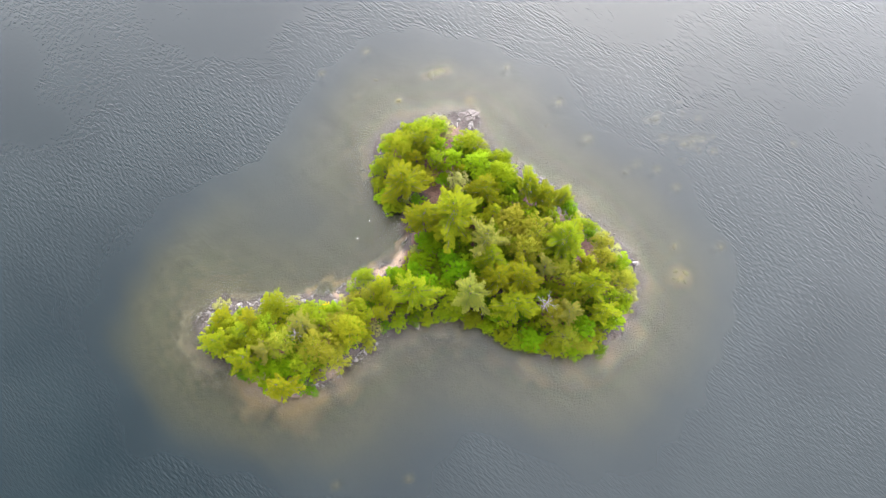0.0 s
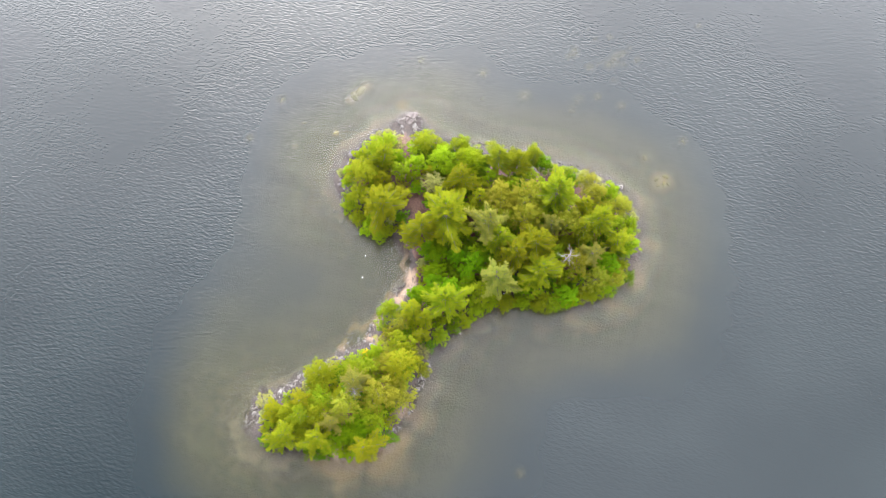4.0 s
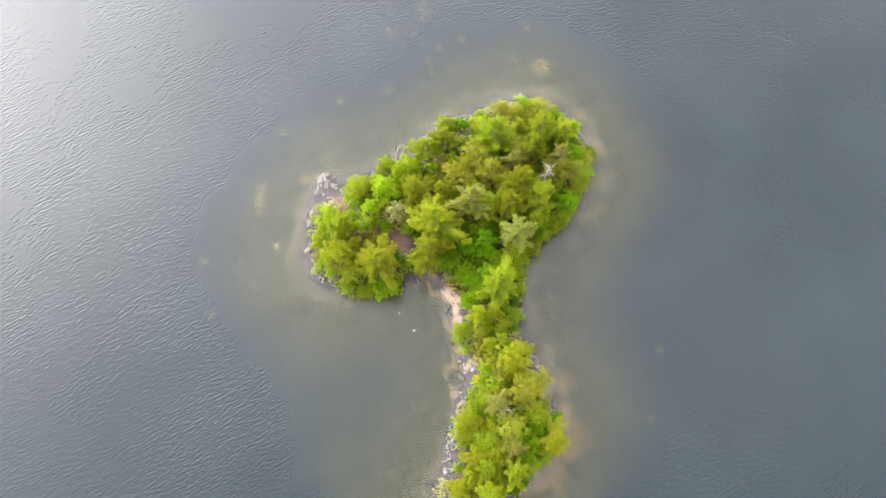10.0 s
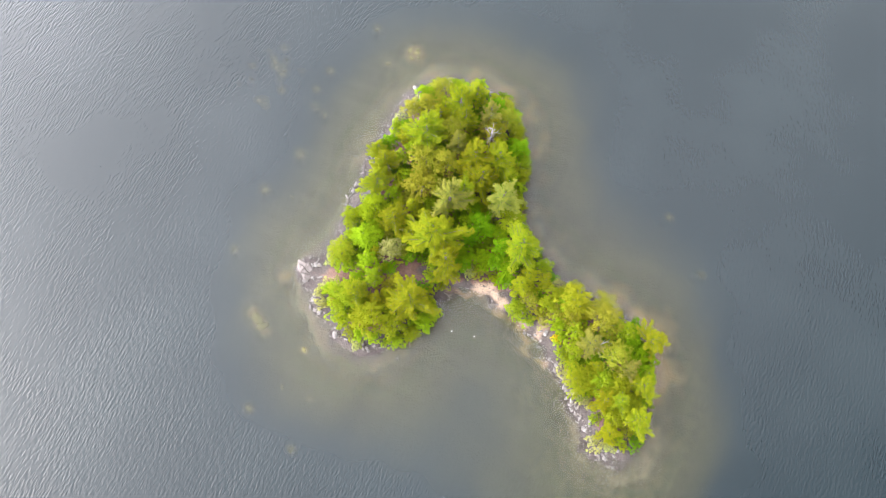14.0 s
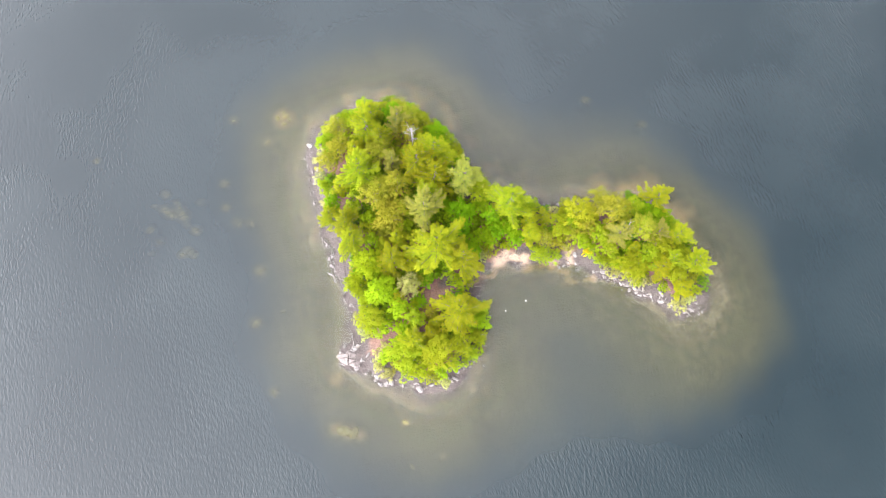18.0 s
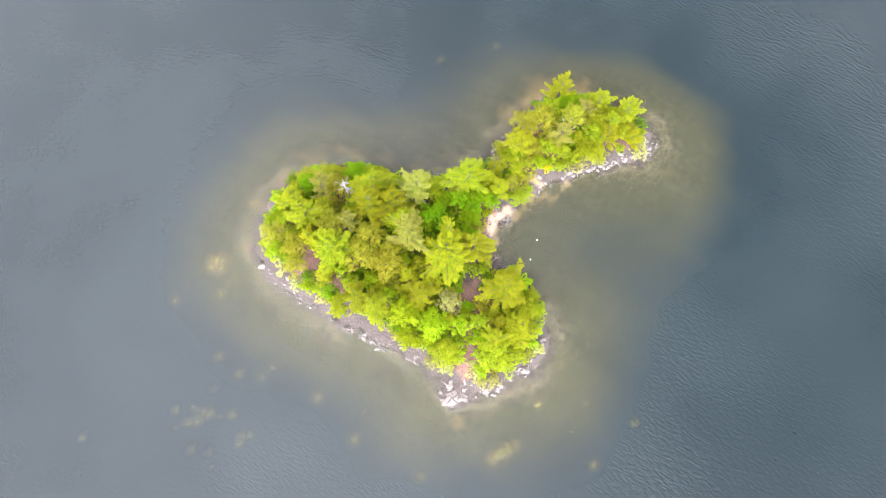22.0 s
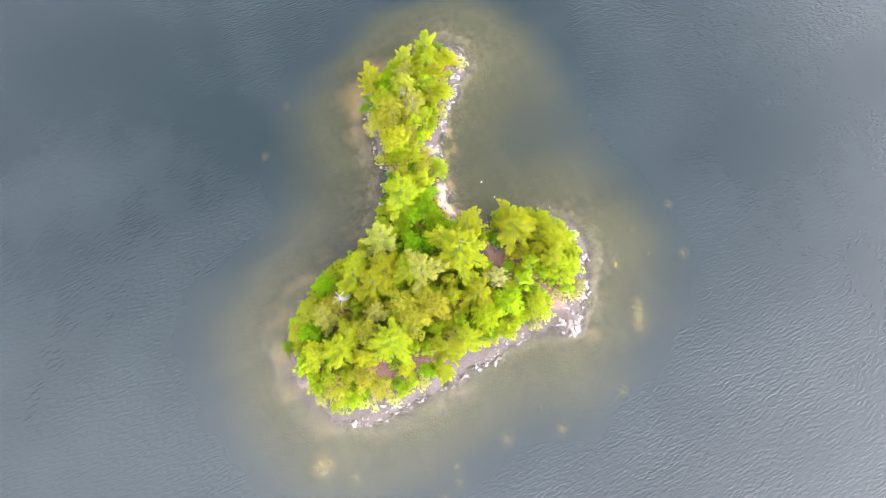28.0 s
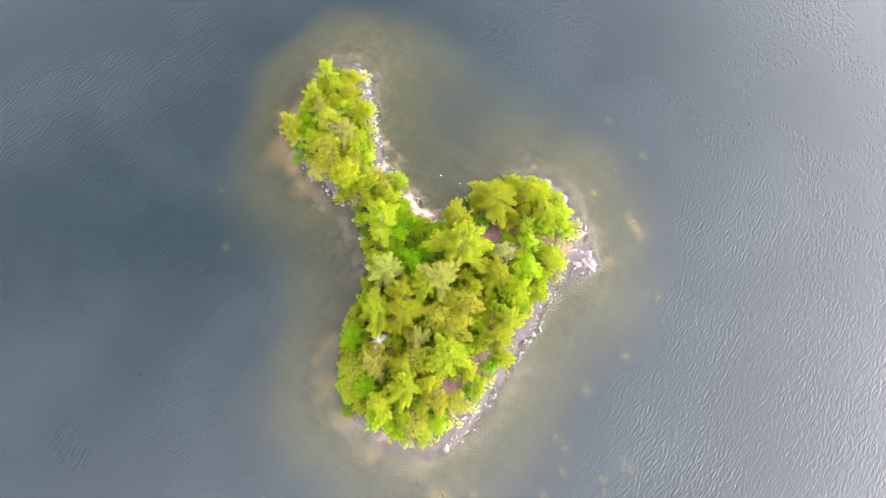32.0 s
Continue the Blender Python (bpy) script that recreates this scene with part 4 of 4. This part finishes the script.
rock_outcrop(5.8, 24.7, 12, 1.85, 1.15)
for i, (x, y, s) in enumerate([(7.6, 24.6, 0.42), (4.1, 25.4, 0.42), (6.4, 26.0, 0.3), (4.0, 23.9, 0.36)]):
    boulder(x, y, s, i + 3, False, "low slab of pale granite beside the outcrop", 0.5)
TAIL_STONES = [
    (-18.1, -8.4, 0.42), (-17.5, -7.8, 0.4), (-23.5, -8.0, 0.45), (-24.0, -7.4, 0.35), (-25.4, -8.0, 0.42), (-26.9, -7.7, 0.4), (-28.1, -8.2, 0.5), (-29.3, -8.0, 0.42), (-28.7, -7.4, 0.36),
    (-29.8, -7.5, 0.33), (-33.4, -9.2, 0.55), (-34.1, -8.2, 0.42), (-37.6, -10.9, 0.42), (-38.6, -11.6, 0.35), (-38.0, -8.4, 0.4), (-38.9, -9.2, 0.36), (-13.6, -16.6, 0.45), (-15.0, -18.0, 0.4), (-17.4, -20.4, 0.42),
]
for i, (x, y, s) in enumerate(TAIL_STONES):
    boulder(x, y, s, i + 31)

for i, (x, y, s) in enumerate([(-10.2, -1.6, 0.3), (-10.6, -2.2, 0.22), (-10.9, -2.9, 0.34), (-10.0, -2.4, 0.2)]):
    boulder(x, y, s, i + 7, True, "dark wet stone in the shallows off the beach")

# stones scattered along the shore, thickest on the north side of the tail: x0, y0, x1, y1, spread, how many, half size
STRETCHES = [
    (-38.5, -8.6, -22.5, -7.6, 0.8, 150, 0.19), (-40.0, -11.0, -37.5, -8.0, 0.9, 34, 0.18), (-12.3, 13.0, -8.6, 21.0, 0.9, 34, 0.22), (-8.0, 22.6, 2.0, 25.4, 0.8, 40, 0.22), (2.0, 22.5, 7.5, 23.0, 0.9, 28, 0.22),
    (9.5, 18.0, 21.0, 9.6, 0.8, 50, 0.2), (21.0, 9.6, 31.5, -3.0, 0.9, 40, 0.18), (-22.0, -7.2, -14.0, -5.4, 0.9, 14, 0.24), (-21.5, -22.4, -11.0, -15.2, 0.6, 34, 0.22), (-11.0, -1.6, -10.6, -3.0, 0.4, 9, 0.17),
]
k = 60
for x0, y0, x1, y1, wide, count, size in STRETCHES:
    for _ in range(int(count * 0.8)):
        s = rng.uniform(0, 1)
        x, y = x0 + (x1 - x0) * s + rng.normal(0, wide * 0.6), y0 + (y1 - y0) * s + rng.normal(0, wide * 0.6)
        # slide towards the waterline
        for _ in range(4):
            d = float(shore_distance(np.array([[x]]), np.array([[y]]))[0, 0])
            gx = float(shore_distance(np.array([[x + 0.2]]), np.array([[y]]))[0, 0]) - d
            gy = float(shore_distance(np.array([[x]]), np.array([[y + 0.2]]))[0, 0]) - d
            if d > 0.4 or d < -2.2:
                step = (0.2 if d > 0.4 else -1.8) - d
                x, y = x + gx / 0.2 * step * 0.8, y + gy / 0.2 * step * 0.8
        boulder(x, y, size * rng.uniform(0.5, 1.6), k, rng.uniform() < 0.45)
        k += 1

# stones under water, yellow with algae: x, y, half width
SUNKEN = [
    (-6.8, 28.9, 0.45), (22.4, 27.1, 0.8), (63.3, 16.6, 1.0), (-12.6, 39.6, 0.7), (-20.8, 35.2, 0.55), (0.9, 34.7, 1.0), (-0.6, 34.2, 0.9), (-11.0, 34.1, 0.4),
    (39.2, -7.2, 0.55), (40.3, -6.2, 0.5), (38.6, -5.8, 0.45), (39.9, -7.6, 0.35), (38.2, -7.0, 0.35), (39.3, -1.4, 0.5), (38.8, 15.4, 0.6), (20.1, 23.2, 0.45), (13.6, 35.3, 0.5), (-2.8, 49.1, 0.5), (47.5, -2.0, 0.5), (-6.8, -37.2, 0.6), (7.0, -31.7, 0.5),
]
SUNKEN_STONES = [stone_mesh("sunken_boulder", s, ALGAE_ROCK, 2, 0.6) for s in range(14, 18)]
for x, y, reach, _, _ in SHOALS[-22:]:
    SUNKEN.append((x, y, reach * rng.uniform(0.4, 0.7)))
for i, (x, y, s) in enumerate(SUNKEN):
    ob = new("sunken_boulder", SUNKEN_STONES[i % 4])
    z = float(bed_height(np.array([[x]]), np.array([[y]]))[0, 0])
    tall = min(0.6 * s, max(0.2, -0.5 - z))
    ob.matrix_basis = Matrix.LocRotScale((x, y, z + 0.3 * tall), Euler((0, 0, i * 1.3)), (s, s * 0.75, tall))
    tagged(ob, "algae-yellow boulder under the water off the island", "boulder", "sunken boulders")

# cobbles half in the water all round
n_cob = 16000
cx, cy, cs = [], [], []
while len(cx) < n_cob:
    X, Y = rng.uniform(-46, 39, 4000)[None], rng.uniform(-30, 32, 4000)[None]
    d = shore_distance(X, Y)[0]
    good = (d > -2.0) & (d < 4.2) & (rng.uniform(0, 1, 4000) < np.where(d > 2.6, 0.35, np.where(d > 0.4, 1.0, 0.6)) * np.where(X[0] < -33, 2.0, 0.8))
    for x, y, reach, pure in SANDS:
        if pure > 0.9:
            good &= (np.hypot(X[0] - x, Y[0] - y) > reach) | (rng.uniform(0, 1, 4000) < 0.08)
    cx += list(X[0][good])
    cy += list(Y[0][good])
cx, cy = np.array(cx[:n_cob]), np.array(cy[:n_cob])
cz = bed_height(cx[None], cy[None])[0]
cs = (0.05 + 0.14 * rng.uniform(0, 1, n_cob) ** 3.0) * np.where(cz < -0.08, 0.88, 0.9)
unit = np.array([(math.cos(a) * r, math.sin(a) * r, h) for r, h in ((1.0, -0.3), (0.75, 0.45)) for a in np.arange(6) * math.pi / 3])
turn = rng.uniform(0, 6.28, n_cob)
stretch = rng.uniform(0.6, 1.0, n_cob)
jit = rng.uniform(0.78, 1.2, (n_cob, 12, 1))
p = unit[None] * jit * cs[:, None, None]
p[:, :, 1] *= stretch[:, None]
c, s = np.cos(turn)[:, None], np.sin(turn)[:, None]
p = np.stack([p[:, :, 0] * c - p[:, :, 1] * s, p[:, :, 0] * s + p[:, :, 1] * c, p[:, :, 2] * 0.7], -1) + np.stack([cx, cy, np.where(cz < -0.075, np.minimum(cz + cs * 0.1, -0.36 * cs - 0.04), cz + cs * 0.1)], -1)[:, None]
base = np.arange(n_cob)[:, None, None] * 12
quads = np.array([(i, (i + 1) % 6, 6 + (i + 1) % 6, 6 + i) for i in range(6)] + [(6, 7, 8, 9), (6, 9, 10, 11)])[None] + base


def cobble_material():
    n = Nodes("cobbles")
    island = n.add("ShaderNodeNewGeometry").outputs["Random Per Island"]
    z = n.add("ShaderNodeSeparateXYZ", Vector=n.position()).outputs["Z"]
    fine = n.noise(10.0, 4.0, n.position())
    dry = n.mix(n.ramp(island, 0.0, 1.0), (0.022, 0.017, 0.016), (0.085, 0.070, 0.064))
    wet = n.mix(n.ramp(island, 0.0, 1.0), (0.034, 0.028, 0.018), (0.150, 0.120, 0.066))
    colour = n.mix(n.ramp(z, -0.09, -0.01), wet, dry)
    colour = n.mix(n.ramp(fine, 0.4, 0.7, 0.0, 0.4), colour, (0.03, 0.027, 0.025))
    return n.finish(n.add("ShaderNodeBsdfPrincipled", Base_Color=colour, Roughness=0.85).outputs[0])


cobbles = new("cobbles", mesh_of("cobbles", p.reshape(-1, 3), quads.reshape(-1, 4), cobble_material()))
tagged(cobbles, "grey and tan cobbles along the waterline and in the shallows", "cobbles", kind="stuff")

# ---- two white swimming buoys in the bay ----
BUOY = plain_material("white_plastic", (0.85, 0.85, 0.83), 0.35, 0.05)


def buoy(x, y, size):
    ob = root("buoy", "small white round buoy floating in the bay", "buoy", "bay buoys")
    ob.location = (x, y, 0.0)
    bm = bmesh.new()
    bmesh.ops.create_uvsphere(bm, u_segments=16, v_segments=10, radius=size)
    for v in bm.verts:
        v.co.z = v.co.z * 0.9 + size * 0.35
    part("float", bm, BUOY, ob, smooth=True)
    bm = bmesh.new()
    bmesh.ops.create_cone(bm, cap_ends=True, segments=10, radius1=size * 0.28, radius2=size * 0.2, depth=size * 0.5)
    bmesh.ops.translate(bm, verts=bm.verts, vec=(0, 0, size * 1.4))
    part("cap", bm, BUOY, ob, smooth=True)


buoy(-14.5, 2.5, 0.1)
buoy(-12.4, 5.6, 0.075)

# ---- the motor boat ----
HULL = plain_material("white_gelcoat", (0.86, 0.86, 0.84), 0.25, 0.04)
DECK = plain_material("cream_deck", (0.7, 0.68, 0.62), 0.6, 0.08)
SEAT = plain_material("brown_vinyl", (0.09, 0.07, 0.055), 0.5, 0.1)
MOTOR = plain_material("black_cowling", (0.02, 0.02, 0.022), 0.3, 0.1)
GLASS = plain_material("tinted_screen", (0.05, 0.05, 0.055), 0.1, 0.05)


def box(size, at, bevel=0.03):
    bm = bmesh.new()
    bmesh.ops.create_cube(bm, size=1.0)
    bmesh.ops.scale(bm, verts=bm.verts, vec=size)
    bmesh.ops.bevel(bm, geom=bm.edges[:], offset=bevel, segments=2, affect="EDGES")
    bmesh.ops.translate(bm, verts=bm.verts, vec=at)
    return bm


def motor_boat(x, y, turn):
    boat = root("motor_boat", "white open motor boat with a black outboard on the lake", "boat")
    boat.matrix_basis = pose(x, y, 0.0, 0, 0, turn) @ Matrix.Scale(0.76, 4)
    # hull: sections from stern to bow, keel to gunwale and over into the cockpit
    half, rows = [], []
    for s in np.linspace(0, 1, 13):
        w = 0.98 * (1 - max(0.0, (s - 0.45) / 0.55) ** 2.3) * (0.93 + 0.07 * min(1, s * 5)) + 0.02
        sheer = 0.62 + 0.22 * s * s
        px = -2.75 + 5.5 * s
        rim = max(w - 0.2, 0.01)
        rows.append([(px, 0, -0.3 + 0.35 * max(0, s - 0.7)), (px, w * 0.82, -0.08 + 0.2 * s), (px, w, 0.25 + 0.2 * s), (px, w, sheer), (px, rim, sheer + 0.03), (px, rim, 0.3), (px, 0, 0.24)])
    bm = bmesh.new()
    for side in (1, -1):
        grid = [[bm.verts.new((a, b * side, c)) for a, b, c in row] for row in rows]
        for i in range(len(grid) - 1):
            for j in range(6):
                q = (grid[i][j], grid[i + 1][j], grid[i + 1][j + 1], grid[i][j + 1])
                bm.faces.new(q if side < 0 else q[::-1])
        for end in (grid[0], grid[-1]):
            bm.faces.new(end if side > 0 else end[::-1])
    bmesh.ops.remove_doubles(bm, verts=bm.verts, dist=0.002)
    bmesh.ops.recalc_face_normals(bm, faces=bm.faces)
    part("hull", bm, HULL, boat, smooth=False)
    part("floor", box((2.6, 1.4, 0.06), (-1.3, 0, 0.3)), DECK, boat)
    part("foredeck", box((2.0, 1.4, 0.1), (0.75, 0, 0.72)), HULL, boat)
    for sy in (-0.45, 0.45):
        seat = part("seat", box((0.55, 0.5, 0.3), (-1.15, sy, 0.48)), SEAT, boat)
        part("backrest", box((0.12, 0.5, 0.45), (-1.46, sy, 0.78)), SEAT, seat)
    part("bench", box((0.5, 1.4, 0.35), (-2.3, 0, 0.5)), DECK, boat)
    part("console", box((0.4, 0.6, 0.6), (-0.5, -0.4, 0.6)), HULL, boat)
    bm = box((0.4, 1.35, 0.3), (-0.28, 0, 0.92), 0.04)
    part("windscreen", bm, GLASS, boat)
    motor = part("outboard", box((0.55, 0.42, 0.55), (-2.98, 0, 0.75), 0.1), MOTOR, boat, "black outboard motor")
    part("leg", box((0.18, 0.14, 0.9), (-2.98, 0, 0.1), 0.03), MOTOR, motor)
    for sy in (-1, 1):
        v, f = tubes([[((0.9, 0.95 * sy, 0.72), 0.02), ((1.3, 0.9 * sy, 0.95), 0.02), ((2.2, 0.4 * sy, 1.02), 0.02), ((2.55, 0.1 * sy, 0.98), 0.02)]], 6)
        child("bow_rail", mesh_of("bow_rail", v, f, HULL, True), boat)


motor_boat(-9.6, 89.9, 82.0)
